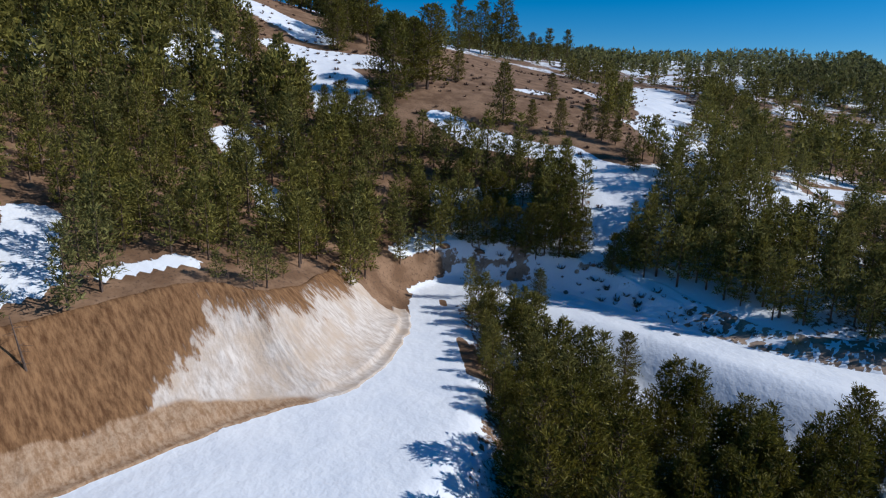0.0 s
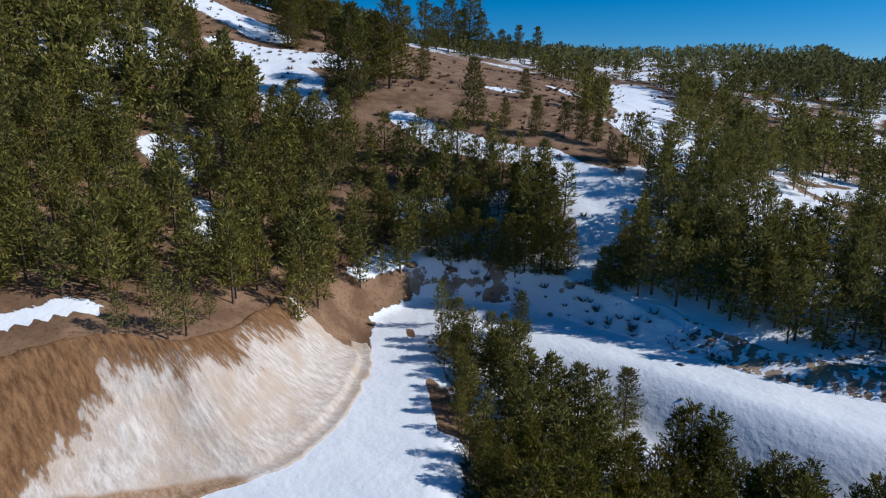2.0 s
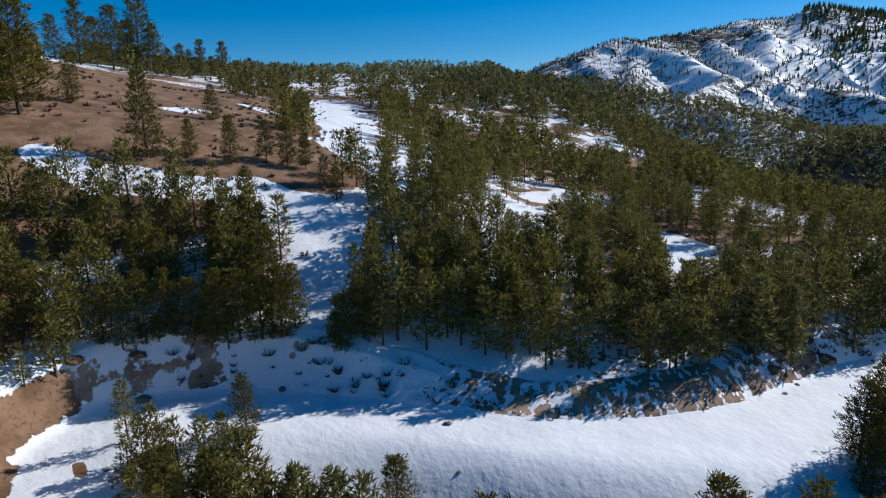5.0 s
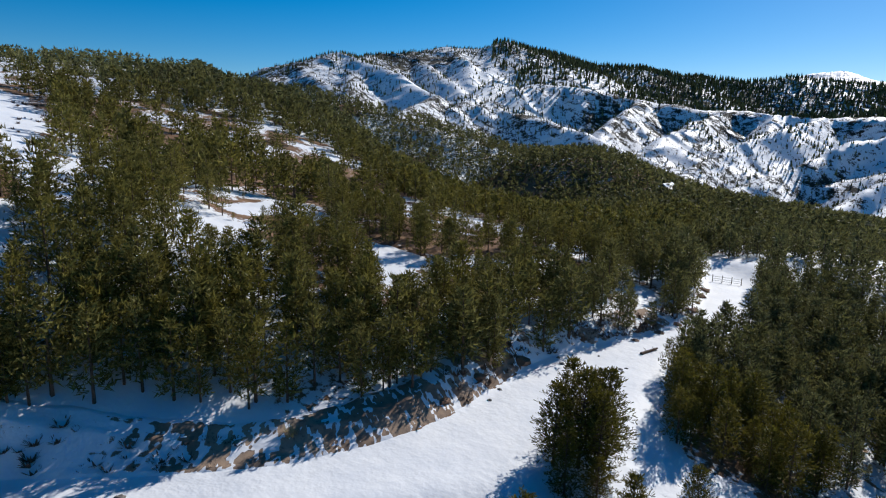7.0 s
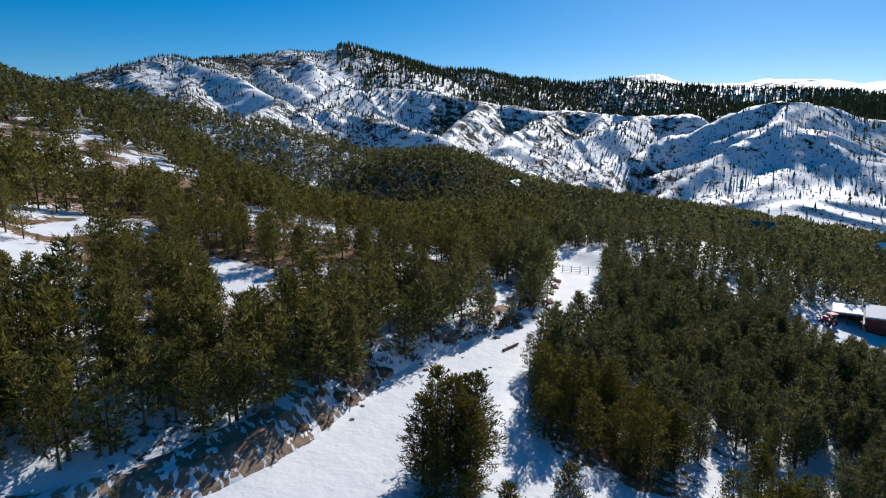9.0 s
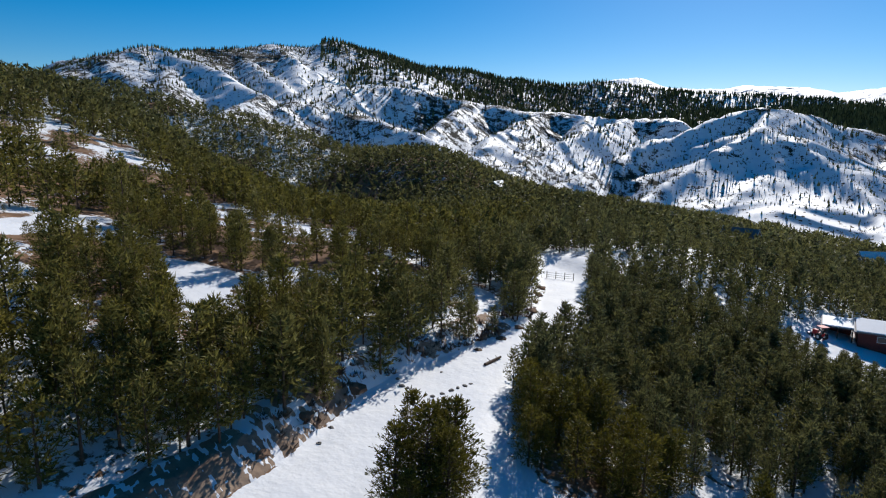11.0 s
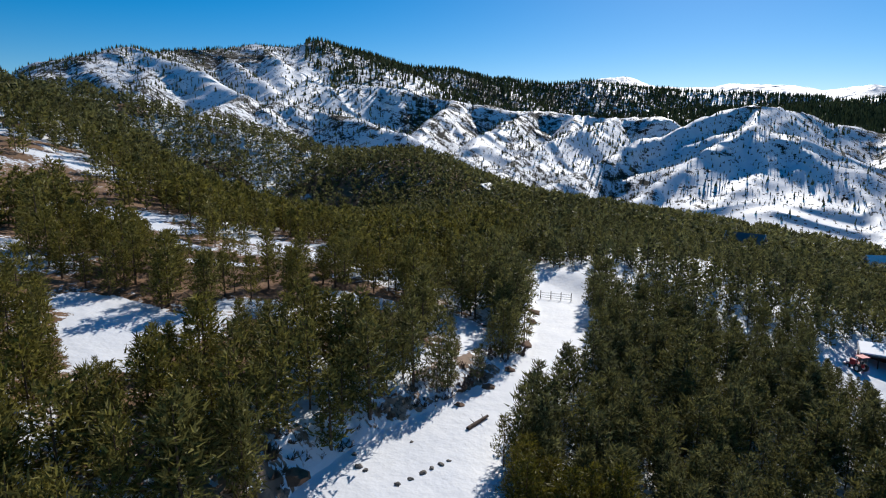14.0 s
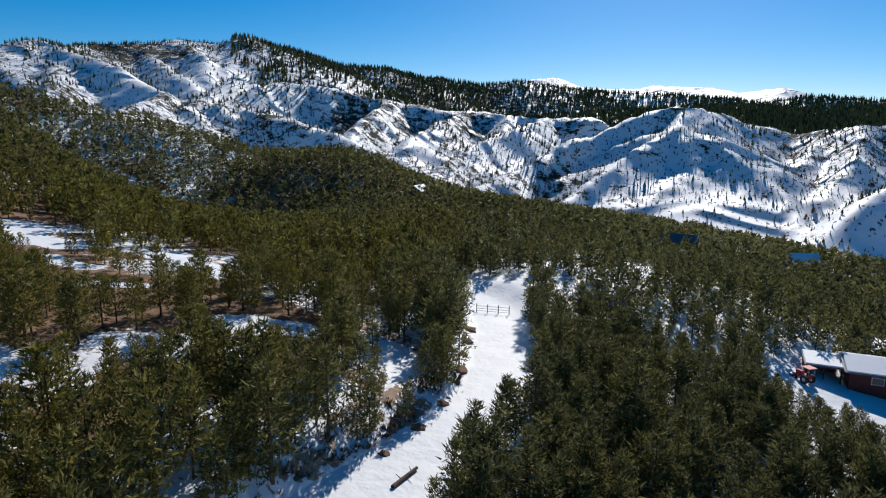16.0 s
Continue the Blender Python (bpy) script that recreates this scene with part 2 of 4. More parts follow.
# ---- what covers the ground ----
# strips of open snow: from (x, y) to (x, y), and how wide
OPEN_SNOW = [(-131, 11, -123, 17, 3.2), (-123.5, 18, -118.5, 31, 3.4), (-117, 34, -109, 43, 5.2), (-107, 43, -100, 38.5, 4.2), (-99, 37.5, -91, 32.5, 3),
             (-222, 96, -175, 78, 9), (-172, 75, -142, 63, 6.5), (-142, 61, -117, 60, 4.2)]
OPEN_SNOW_WEST = [(-113, 86, -117, 104, 4.5), (-110, 74, -100, 76, 3.4), (-92, 94, -87, 95, 3), (-84, 94, -80, 95, 2), (-86, 90, -80, 85, 3.4),
                  (-104, 155, -94, 161, 3.2), (-100, 150, -85, 139, 3.4), (-136, 150, -128, 153, 3.5), (-110, 131, -103, 129, 2.6), (-135, 145, -116, 143, 4),
                  (-107, 149, -92, 145, 4), (-96, 120, -90, 124, 2), (-79, 104.5, -75.5, 107, 2.4), (-72, 115.5, -65, 119, 3.4), (-54, 122, -51, 114, 1.8)]
OPEN_SNOW_EAST = [(-22, 200, -11, 195, 5.5), (-37, 166, -33.5, 170, 3), (-33, 166, -28, 159, 2.6), (-28, 159, -21, 149, 2.8), (-21, 149, -15, 141, 2.8),
                  (3, 141, 16, 139, 6), (2, 136, 12, 133, 4.5), (-44.5, 81, -43.5, 71, 2.2), (-40.5, 71, -34, 68, 3.5),
                  (-33, 69, -24, 73, 2.6), (-23, 76, -19, 83, 2.4), (-16, 81, -11, 86, 2.6), (-55, 219, -48, 220, 3), (-92, 233, -88, 234, 3), (-75, 304, -70, 305, 5)]
OPEN_SNOW_HILL = [(-166, -22, -169, -5, 9.5), (-165, -15, -131, -9, 6.5), (-200, -42, -186, -22, 7), (-148, -40, -144, -34, 4.5),
                  (-110, -27, -105, -23, 3.4), (-67, -37, -53, -31, 2.8), (-58, -24.5, -62, -20.5, 2.2), (-121, -39, -116, -37, 3), (-139, -43, -136, -42, 3), (-96, -18, -90, -16, 2.6),
                  (-163, 36, -168, 40, 3), (-190, 58, -180, 62, 3)]
CLEARINGS = OPEN_SNOW + OPEN_SNOW_WEST + OPEN_SNOW_EAST + OPEN_SNOW_HILL
# gravel showing on the verge
BARE_VERGE = [(-61, 9.6, -71, 9.2, 0.9), (-83.5, 8.4, -86, 8.2, 0.7)]
# the bare brown brow of the hill
BROW = [(-205, -32, -138, 12, 20), (-176, 26, -133, 34, 15), (-240, 40, -180, 40, 24), (-150, 40, -128, 46, 9)]


def strip_depth(x, y, strips):
    """How far inside the nearest strip a place lies, in shares of the strip's width: 1 on its middle, 0 on its edge."""
    deep = np.full(np.shape(x), -9.0)
    for x0, y0, x1, y1, r in strips:
        ux, uy = x1 - x0, y1 - y0
        s = np.clip(((x - x0) * ux + (y - y0) * uy) / (ux * ux + uy * uy + 1e-6), 0, 1)
        d = np.hypot(x - x0 - s * ux, y - y0 - s * uy)
        deep = np.maximum(deep, 1 - d / r)
    return deep


def snow_cover(x, y, z):
    """0 bare earth, 1 snow."""
    away = np.hypot(x + 40, y - 40)
    rag = fractal(x, y, 9, 41, 4) - 0.5
    brow = strip_depth(x, y, BROW)
    c = 0.56 + 0.9 * (fractal(x, y, 30, 51, 4) - 0.5)
    c = np.where(brow > -0.5, np.minimum(c, 0.30 - 0.25 * np.clip(brow + 0.5, 0, 1) + 0.5 * rag), c)
    west = (x < -58) & (y < 8) & (away < 130)
    c = np.where(west, np.minimum(c, 0.30 + 0.7 * rag), c)
    c = np.where((x < -58) & (y > 70) & (away < 400), np.minimum(c, 0.54 + 0.9 * rag), c)
    openness = strip_depth(x, y, CLEARINGS) + 0.9 * rag
    c = np.maximum(c, np.clip(0.5 + 1.4 * openness, 0, 1))
    east = (x > -60) & (y > 15) & (away < 400)
    c = np.where(east, np.maximum(c, 0.55 + 0.6 * rag), c)
    c = np.where((x < -93) & (x > -110) & (y > 8) & (y < 27), np.maximum(c, 0.60 + 0.5 * rag), c)
    c = np.where((away > 260) & (y > 200) & (x > -330), np.where(x > -20, np.maximum(c, 0.6 + 0.6 * rag), np.minimum(c, 0.42 + 0.8 * rag)), c)
    c = np.where((x < -215) & (y > 110) & (away > 215), np.maximum(c, 0.60 + 0.9 * rag), c)
    far = ease((away - 470) / 110)
    r, head = np.hypot(x + 36, y - 44), np.degrees(np.arctan2(-x - 36, y - 44))
    streaks = 0.60 + 0.10 * ease((14 - head) / 8) * ease((960 - r) / 120) - 0.05 * ease((r - 1000) / 300)
    streaks = streaks + 0.62 * (fractal(x, y, 120, 61, 6, 0.66) - 0.5) + 0.4 * (fractal(x, y, 300, 67, 3) - 0.5) + 0.5 * ease((r - 2500) / 300)
    c = c * (1 - far) + far * streaks
    near = (np.abs(x + 40) < 140) & (np.abs(y - 60) < 160)
    xn, yn, rn = x[near], y[near], rag[near]
    d, side, _, along = from_line(xn, yn, ROADLINE)
    cliff = (side > 0) & (along < CLIFF_END)
    edge = np.where(cliff, -0.5, np.where(side > 0, 1.2, 2.2))
    road = ease((edge - d) / 2.6 + 0.5 + 0.7 * rn)
    inner = (side < 0) & (along > CLIFF_END)
    road = np.where(inner, np.maximum(road, ease((9 - d) / 3 + 1.5 * rn)), road)
    cn = np.maximum(np.where((d < 2.5) & (side > 0), 0.0, c[near]), road)
    # bare earth on the steep cut above the road, and on the cliff
    cn = np.where(cliff & (d > 1.2), np.minimum(cn, np.where(d > 13, c[near], 0.0)), cn)
    bank = (side > 0) & (along > CLIFF_END + 1.5)
    earth = ease((along - LEG_MID + 16) / 14) * ease((3.0 - np.abs(d - 2.9)) / 1.2)
    ragged = 0.65 * fractal(along, d * 0.6, 0.55, 77, 3, 0.6) + 0.35 * fractal(along, d, 5.0, 78, 3)
    cn = np.where(bank & (d < 6), np.maximum(cn, 0.68 + 0.5 * rn) * (1 - 1.0 * earth * ease((ragged - 0.45) / 0.06) * (1 - 0.80 * ease((along - LEG_MID - 33) / 8))), cn)
    corner = ease((d + 0.2) / 1.6) * ease((3.7 - d) / 1.2) * ease((CLIFF_END + 8 - along) / 3) * ((side > 0) & (along >= CLIFF_END - 4))
    cn = cn * (1 - 0.95 * corner)
    cn = cn * (1 - ease(1.2 * strip_depth(xn, yn, BARE_VERGE) + 0.8 * rn + 0.2))
    c[near] = cn
    return np.clip(c, 0, 1)


# ---- materials ----
def material(name):
    m = bpy.data.materials.new(name)
    m.use_nodes = True
    t = m.node_tree
    return m, t, t.nodes["Principled BSDF"]


def node(t, kind, **inputs):
    n = t.nodes.new(kind)
    for k, v in inputs.items():
        if isinstance(v, bpy.types.NodeSocket):
            t.links.new(v, n.inputs[k])
        else:
            n.inputs[k].default_value = v
    return n


def mixed(t, fac, a, b):
    n = t.nodes.new("ShaderNodeMix")
    n.data_type = "RGBA"
    for socket, v in ((n.inputs[0], fac), (n.inputs[6], a), (n.inputs[7], b)):
        if isinstance(v, bpy.types.NodeSocket):
            t.links.new(v, socket)
        else:
            socket.default_value = v if isinstance(v, float) else (*v, 1)
    return n.outputs[2]


def sums(t, op, a, b, c=None):
    n = t.nodes.new("ShaderNodeMath")
    n.operation = op
    for socket, v in zip(n.inputs, (a, b) if c is None else (a, b, c)):
        if isinstance(v, bpy.types.NodeSocket):
            t.links.new(v, socket)
        else:
            socket.default_value = v
    return n.outputs[0]


def grain(t, scale, detail=4.0, rough=0.55, where=None):
    place = where if where is not None else t.nodes.new("ShaderNodeTexCoord").outputs["Object"]
    return node(t, "ShaderNodeTexNoise", Vector=place, Scale=scale, Detail=detail, Roughness=rough).outputs["Fac"]


def ramp(t, fac, low, high):
    n = t.nodes.new("ShaderNodeMapRange")
    n.interpolation_type = "SMOOTHSTEP"
    t.links.new(fac, n.inputs[0])
    n.inputs[1].default_value, n.inputs[2].default_value = low, high
    return n.outputs[0]


def relief(t, bsdf, height, strength, distance):
    b = node(t, "ShaderNodeBump", Height=height, Strength=strength, Distance=distance)
    t.links.new(b.outputs[0], bsdf.inputs["Normal"])


def plain(name, colour, rough=0.7, metal=0.0, vary=0.25, scale=3.0):
    """A painted or raw surface with blotches and grain."""
    m, t, b = material(name)
    lo = tuple(c * (1 - vary) for c in colour)
    hi = tuple(min(1, c * (1 + vary)) for c in colour)
    f = sums(t, "MULTIPLY_ADD", grain(t, scale * 7), 0.4, sums(t, "MULTIPLY", grain(t, scale), 0.6))
    t.links.new(mixed(t, ramp(t, f, 0.3, 0.7), lo, hi), b.inputs["Base Color"])
    b.inputs["Roughness"].default_value, b.inputs["Metallic"].default_value = rough, metal
    relief(t, b, f, 0.15, 0.01)
    return m


def ground_material(name, tone):
    """Snow over earth; tone: how pale the earth is."""
    m, t, b = material(name)
    cover = node(t, "ShaderNodeAttribute")
    cover.attribute_name = "cover"
    fine, mid = grain(t, 1.1, 5.0, 0.65), grain(t, 0.23, 4.0)
    edge = sums(t, "ADD", cover.outputs["Fac"], sums(t, "MULTIPLY_ADD", fine, 0.55, -0.275))
    far = node(t, "ShaderNodeAttribute")
    far.attribute_name = "far"
    brush = sums(t, "MULTIPLY_ADD", grain(t, 0.085, 7.0, 0.75), 1.7, -0.85)
    edge = sums(t, "MULTIPLY_ADD", brush, far.outputs["Fac"], edge)
    for size, bar in ((0.16, 0.17), (0.09, 0.13)):
        dots = node(t, "ShaderNodeTexVoronoi", Vector=t.nodes.new("ShaderNodeTexCoord").outputs["Object"], Scale=size)
        clump = ramp(t, grain(t, 0.012, 3.0), 0.34, 0.5)
        shrub = sums(t, "MULTIPLY", sums(t, "LESS_THAN", dots.outputs["Distance"], bar), sums(t, "MULTIPLY", clump, far.outputs["Fac"]))
        edge = sums(t, "SUBTRACT", edge, shrub)
    snow = ramp(t, edge, 0.47, 0.53)
    low, high = Vector((0.15, 0.085, 0.045)).lerp(Vector((0.23, 0.16, 0.11)), tone), Vector((0.27, 0.165, 0.095)).lerp(Vector((0.41, 0.30, 0.21)), tone)
    earth = mixed(t, ramp(t, mid, 0.35, 0.65), tuple(low), tuple(high))
    earth = mixed(t, ramp(t, grain(t, 2.7, 5.0), 0.5, 0.75), earth, (0.09 + 0.06 * tone, 0.055 + 0.06 * tone, 0.035 + 0.06 * tone))
    earth = mixed(t, far.outputs["Fac"], earth, (0.034, 0.031, 0.022))
    white = mixed(t, ramp(t, mid, 0.3, 0.7), (0.80, 0.82, 0.85), (0.88, 0.89, 0.90))
    t.links.new(mixed(t, snow, earth, white), b.inputs["Base Color"])
    t.links.new(sums(t, "MULTIPLY_ADD", snow, -0.35, 0.95), b.inputs["Roughness"])
    b.inputs["Specular IOR Level"].default_value = 0.25
    h = sums(t, "MULTIPLY_ADD", snow, 0.35, sums(t, "MULTIPLY_ADD", fine, 0.25, sums(t, "MULTIPLY", grain(t, 0.55, 3.0), 0.8)))
    # gullies and ribs of the mountainsides
    ribs = node(t, "ShaderNodeTexNoise", Vector=t.nodes.new("ShaderNodeTexCoord").outputs["Object"], Scale=0.017, Detail=7.0, Roughness=0.62, Distortion=0.6)
    ribs.noise_type = "RIDGED_MULTIFRACTAL"
    b1 = node(t, "ShaderNodeBump", Height=sums(t, "MULTIPLY", ribs.outputs["Fac"], far.outputs["Fac"]), Strength=1.0, Distance=22.0)
    b2 = node(t, "ShaderNodeBump", Height=h, Strength=0.42, Distance=0.35, Normal=b1.outputs[0])
    t.links.new(b2.outputs[0], b.inputs["Normal"])
    return m


def needle_material(name, dark, light, tip, tinted):
    m, t, b = material(name)
    island = t.nodes.new("ShaderNodeNewGeometry").outputs["Random Per Island"]
    if tinted:
        a = node(t, "ShaderNodeAttribute")
        a.attribute_name = "tint"
        whole = a.outputs["Fac"]
    else:
        whole = t.nodes.new("ShaderNodeObjectInfo").outputs["Random"]
    c = mixed(t, island, dark, light)
    c = mixed(t, sums(t, "MULTIPLY", whole, 0.75 if tinted else 0.6), c, mixed(t, island, tuple(v * 0.24 for v in tip), tip))
    t.links.new(c, b.inputs["Base Color"])
    b.inputs["Roughness"].default_value = 0.6
    b.inputs["Specular IOR Level"].default_value = 0.2 if not tinted else 0.1
    thin = node(t, "ShaderNodeBsdfTranslucent", Color=c)
    both = node(t, "ShaderNodeMixShader", Fac=0.34)
    t.links.new(b.outputs[0], both.inputs[1])
    t.links.new(thin.outputs[0], both.inputs[2])
    t.links.new(both.outputs[0], t.nodes["Material Output"].inputs[0])
    return m


GROUND = ground_material("snow_and_earth", 0.0)
BANK = ground_material("snow_and_gravel", 1.0)
NEEDLES = needle_material("pine_needles", (0.015, 0.016, 0.003), (0.195, 0.178, 0.024), (0.250, 0.200, 0.026), False)
FOREST_NEEDLES = needle_material("forest_needles", (0.034, 0.037, 0.017), (0.248, 0.243, 0.096), (0.312, 0.262, 0.036), True)
BARK = plain("bark", (0.10, 0.065, 0.045), 0.9, vary=0.4, scale=4)
TWIGS = plain("twigs", (0.13, 0.085, 0.06), 0.9, vary=0.4, scale=5)
EARTH = plain("bare_earth", (0.17, 0.10, 0.06), 0.95, vary=0.35, scale=2)


# ---- the ground, one sheet to the horizon ----
def mesh_of(name, verts, faces, mats=(), which=None, smooth=False):
    """A mesh from arrays of corners and of triangles or quads."""
    verts, faces = np.asarray(verts, np.float32), np.asarray(faces, np.int32)
    me = bpy.data.meshes.new(name)
    n, k = faces.shape
    me.vertices.add(len(verts))
    me.vertices.foreach_set("co", verts.ravel())
    me.loops.add(n * k)
    me.loops.foreach_set("vertex_index", faces.ravel())
    me.polygons.add(n)
    me.polygons.foreach_set("loop_start", np.arange(0, n * k, k, dtype=np.int32))
    for m in mats:
        me.materials.append(m)
    if which is not None:
        me.polygons.foreach_set("material_index", np.asarray(which, np.int32))
    me.update(calc_edges=True)
    me.polygons.foreach_set("use_smooth", np.full(n, smooth))
    return me


def spread(lo, hi, step, grow_lo, grow_hi, end_lo, end_hi):
    """Grid lines, close together from lo to hi and ever wider apart beyond."""
    mid = list(np.arange(lo, hi, step))
    left, right, s = [lo - step], [hi], step
    while left[-1] > end_lo:
        s = step + grow_lo * (lo - left[-1])
        left.append(left[-1] - s)
    while right[-1] < end_hi:
        s = step + grow_hi * (right[-1] - hi)
        right.append(right[-1] + s)
    return np.array(left[::-1] + mid + right)


def grid_faces(nx, ny):
    i = np.arange(nx * ny).reshape(ny, nx)
    return np.stack([i[:-1, :-1], i[:-1, 1:], i[1:, 1:], i[1:, :-1]], -1).reshape(-1, 4)


def build_ground():
    gx = spread(-122, -18, 0.95, 0.0125, 0.019, -4200, 4200)
    gy = spread(-28, 128, 0.95, 0.07, 0.0112, -3000, 4300)
    x, y = np.meshgrid(gx, gy)
    z = land(x, y)
    cover = snow_cover(x, y, z)
    me = mesh_of("ground", np.stack([x, y, z], -1).reshape(-1, 3), grid_faces(len(gx), len(gy)), [GROUND], smooth=True)
    a = me.attributes.new("cover", "FLOAT", "POINT")
    a.data.foreach_set("value", cover.astype(np.float32).ravel())
    far = ease((np.hypot(x + 40, y - 40) - 470) / 110)
    me.attributes.new("far", "FLOAT", "POINT").data.foreach_set("value", far.astype(np.float32).ravel())
    return tagged(new("ground", me), "snow-patched brown hillsides and snow-covered mountain slopes", "ground", kind="structure")


ground = build_ground()


# ---- the cut slopes above the road ----
def clay_material():
    m, t, b = material("sandy_clay")
    tan = node(t, "ShaderNodeAttribute")
    tan.attribute_name = "brown"
    co = t.nodes.new("ShaderNodeUVMap").outputs["UV"]
    streak = node(t, "ShaderNodeMapping", Vector=co, Scale=(2.2, 1.0, 1), Rotation=(0, 0, 0.6))
    rills = grain(t, 1.0, 6.0, 0.65, streak.outputs[0])
    fine, broad = grain(t, 3.2, 5.0, 0.65), grain(t, 0.22, 4.0)
    pale = mixed(t, ramp(t, rills, 0.32, 0.68), (0.45, 0.37, 0.30), (0.68, 0.61, 0.54))
    pale = mixed(t, ramp(t, broad, 0.4, 0.7), pale, (0.50, 0.39, 0.29))
    dark = mixed(t, ramp(t, rills, 0.3, 0.7), (0.095, 0.046, 0.020), (0.27, 0.150, 0.070))
    f = sums(t, "ADD", tan.outputs["Fac"], sums(t, "MULTIPLY_ADD", rills, 1.3, -0.65))
    f = sums(t, "ADD", f, sums(t, "MULTIPLY_ADD", broad, 0.6, -0.3))
    sand = node(t, "ShaderNodeAttribute")
    sand.attribute_name = "sand"
    loose = mixed(t, ramp(t, sums(t, "MULTIPLY_ADD", fine, 0.35, sums(t, "MULTIPLY", rills, 0.65)), 0.36, 0.64), (0.25, 0.145, 0.075), (0.44, 0.31, 0.20))
    face = mixed(t, ramp(t, f, 0.36, 0.64), pale, dark)
    t.links.new(mixed(t, ramp(t, sums(t, "MULTIPLY_ADD", rills, 0.5, sums(t, "ADD", sand.outputs["Fac"], -0.25)), 0.35, 0.65), face, loose), b.inputs["Base Color"])
    b.inputs["Roughness"].default_value = 0.95
    b.inputs["Specular IOR Level"].default_value = 0.1
    relief(t, b, sums(t, "MULTIPLY_ADD", rills, 0.4, sums(t, "MULTIPLY", fine, 0.7)), 0.7, 0.2)
    return m


def road_points(s0, s1, step):
    """Places and left-hand directions on the road's left edge, from s0 to s1 along it."""
    run = np.r_[0, np.cumsum(np.hypot(*np.diff(ROADLINE[:, :2], axis=0).T))]
    s = np.arange(s0, s1, step)
    p = np.stack([np.interp(s, run, ROADLINE[:, k]) for k in range(4)], -1)
    q = np.stack([np.interp(s + 2.5, run, ROADLINE[:, k]) - np.interp(s - 2.5, run, ROADLINE[:, k]) for k in range(2)], -1)
    q /= np.linalg.norm(q, axis=1)[:, None]
    left = np.stack([-q[:, 1], q[:, 0]], -1)
    return s, p[:, :2] + left * p[:, 3:4], left


def build_cliff():
    s, foot, left = road_points(60, CLIFF_END - 3, 0.25)
    v = np.linspace(-0.17, 1.14, 76)
    run = 9.5 * v[:, None]
    x = foot[None, :, 0] + left[None, :, 0] * run
    y = foot[None, :, 1] + left[None, :, 1] * run
    sv, vv = np.broadcast_arrays(s[None, :], v[:, None])
    hem = 0.10 + 0.09 * (fractal(sv, vv * 9.5, 2.2, 109, 4) - 0.5)
    laid = ease((vv + hem) / 0.035) * ease((sv - 60) / 4) * ease((CLIFF_END - 4 - sv) / 3)
    inside = ease(vv / 0.10) * ease((1.10 - vv) / 0.16) * ease((sv - 60) / 4) * ease((CLIFF_END - 4 - sv) / 8)
    warp = 3.0 * (fractal(sv, vv * 9.5, 3.5, 107, 3) - 0.5)
    rill = ridged(sv + 2.6 * vv + warp, vv * 6.0, 1.3, 101, 3) - 0.5
    lumps = fractal(sv, vv * 9.5, 4.0, 103, 5, 0.6) - 0.5
    proud = inside * (0.85 + 0.26 * rill * ease((vv - 0.25) / 0.3) + 0.9 * lumps)
    z = land(x, y) - 0.35 + np.where(vv < 0.14, np.maximum(proud, 0.52 * laid), proud)
    me = mesh_of("cliff", np.stack([x, y, z], -1).reshape(-1, 3), grid_faces(len(s), len(v)), [CLAY], smooth=True)
    # the ochre cap along the rim and down the near end
    edge = 0.82 - 0.8 * lumps - 0.80 * ease((101 - sv + 22 * (fractal(sv, vv * 9, 7, 105, 4) - 0.5)) / 12)
    brown = np.clip(0.5 + (vv - edge) * 1.5, 0, 1)
    me.attributes.new("brown", "FLOAT", "POINT").data.foreach_set("value", brown.astype(np.float32).ravel())
    # loose sand fanned out at the foot
    fan = ease((0.15 + 0.24 * ease((104 - sv) / 12) + 0.22 * (fractal(sv, vv * 9, 6, 117, 4) - 0.5) - vv) / 0.18) * ease((111 - sv) / 9)
    me.attributes.new("sand", "FLOAT", "POINT").data.foreach_set("value", fan.astype(np.float32).ravel())
    uv = me.uv_layers.new(name="UVMap")
    flat = np.stack([sv, vv * 9.5], -1).reshape(-1, 2)[grid_faces(len(s), len(v)).ravel()]
    uv.data.foreach_set("uv", flat.astype(np.float32).ravel())
    return tagged(new("cliff", me), "pale sandy road cutting with an ochre brown rim", "cliff", kind="structure")


def build_bank():
    s, foot, left = road_points(BEND_END - 12, along_at(-41.3, 128), 0.25)
    v = np.linspace(-0.05, 1.2, 30)
    run = 5.8 * v[:, None]
    x = foot[None, :, 0] + left[None, :, 0] * run
    y = foot[None, :, 1] + left[None, :, 1] * run
    sv, vv = np.broadcast_arrays(s[None, :], v[:, None])
    inside = ease(vv / 0.15) * ease((1.15 - vv) / 0.25) * ease((sv - s[0] - 0.5) / 5) * ease((s[-1] - 0.5 - sv) / 5)
    ledge = ridged(sv * 0.45, vv * 5.8 + 0.5 * fractal(sv, vv, 6, 113, 3), 1.5, 111, 4) - 0.5
    z = land(x, y) - 0.3 + inside * (0.48 + 0.26 * ledge + 0.25 * (fractal(sv, vv * 4, 2.0, 115, 3) - 0.5))
    cover = snow_cover(x, y, z) - 0.20 * ease((ledge - 0.12) / 0.2) * inside * (1 - 0.7 * ease((sv - LEG_MID - 26) / 10))
    me = mesh_of("road_bank", np.stack([x, y, z], -1).reshape(-1, 3), grid_faces(len(s), len(v)), [BANK], smooth=True)
    me.attributes.new("cover", "FLOAT", "POINT").data.foreach_set("value", cover.astype(np.float32).ravel())
    return tagged(new("road_bank", me), "low earth road bank with patches of snow", "bank", kind="structure")


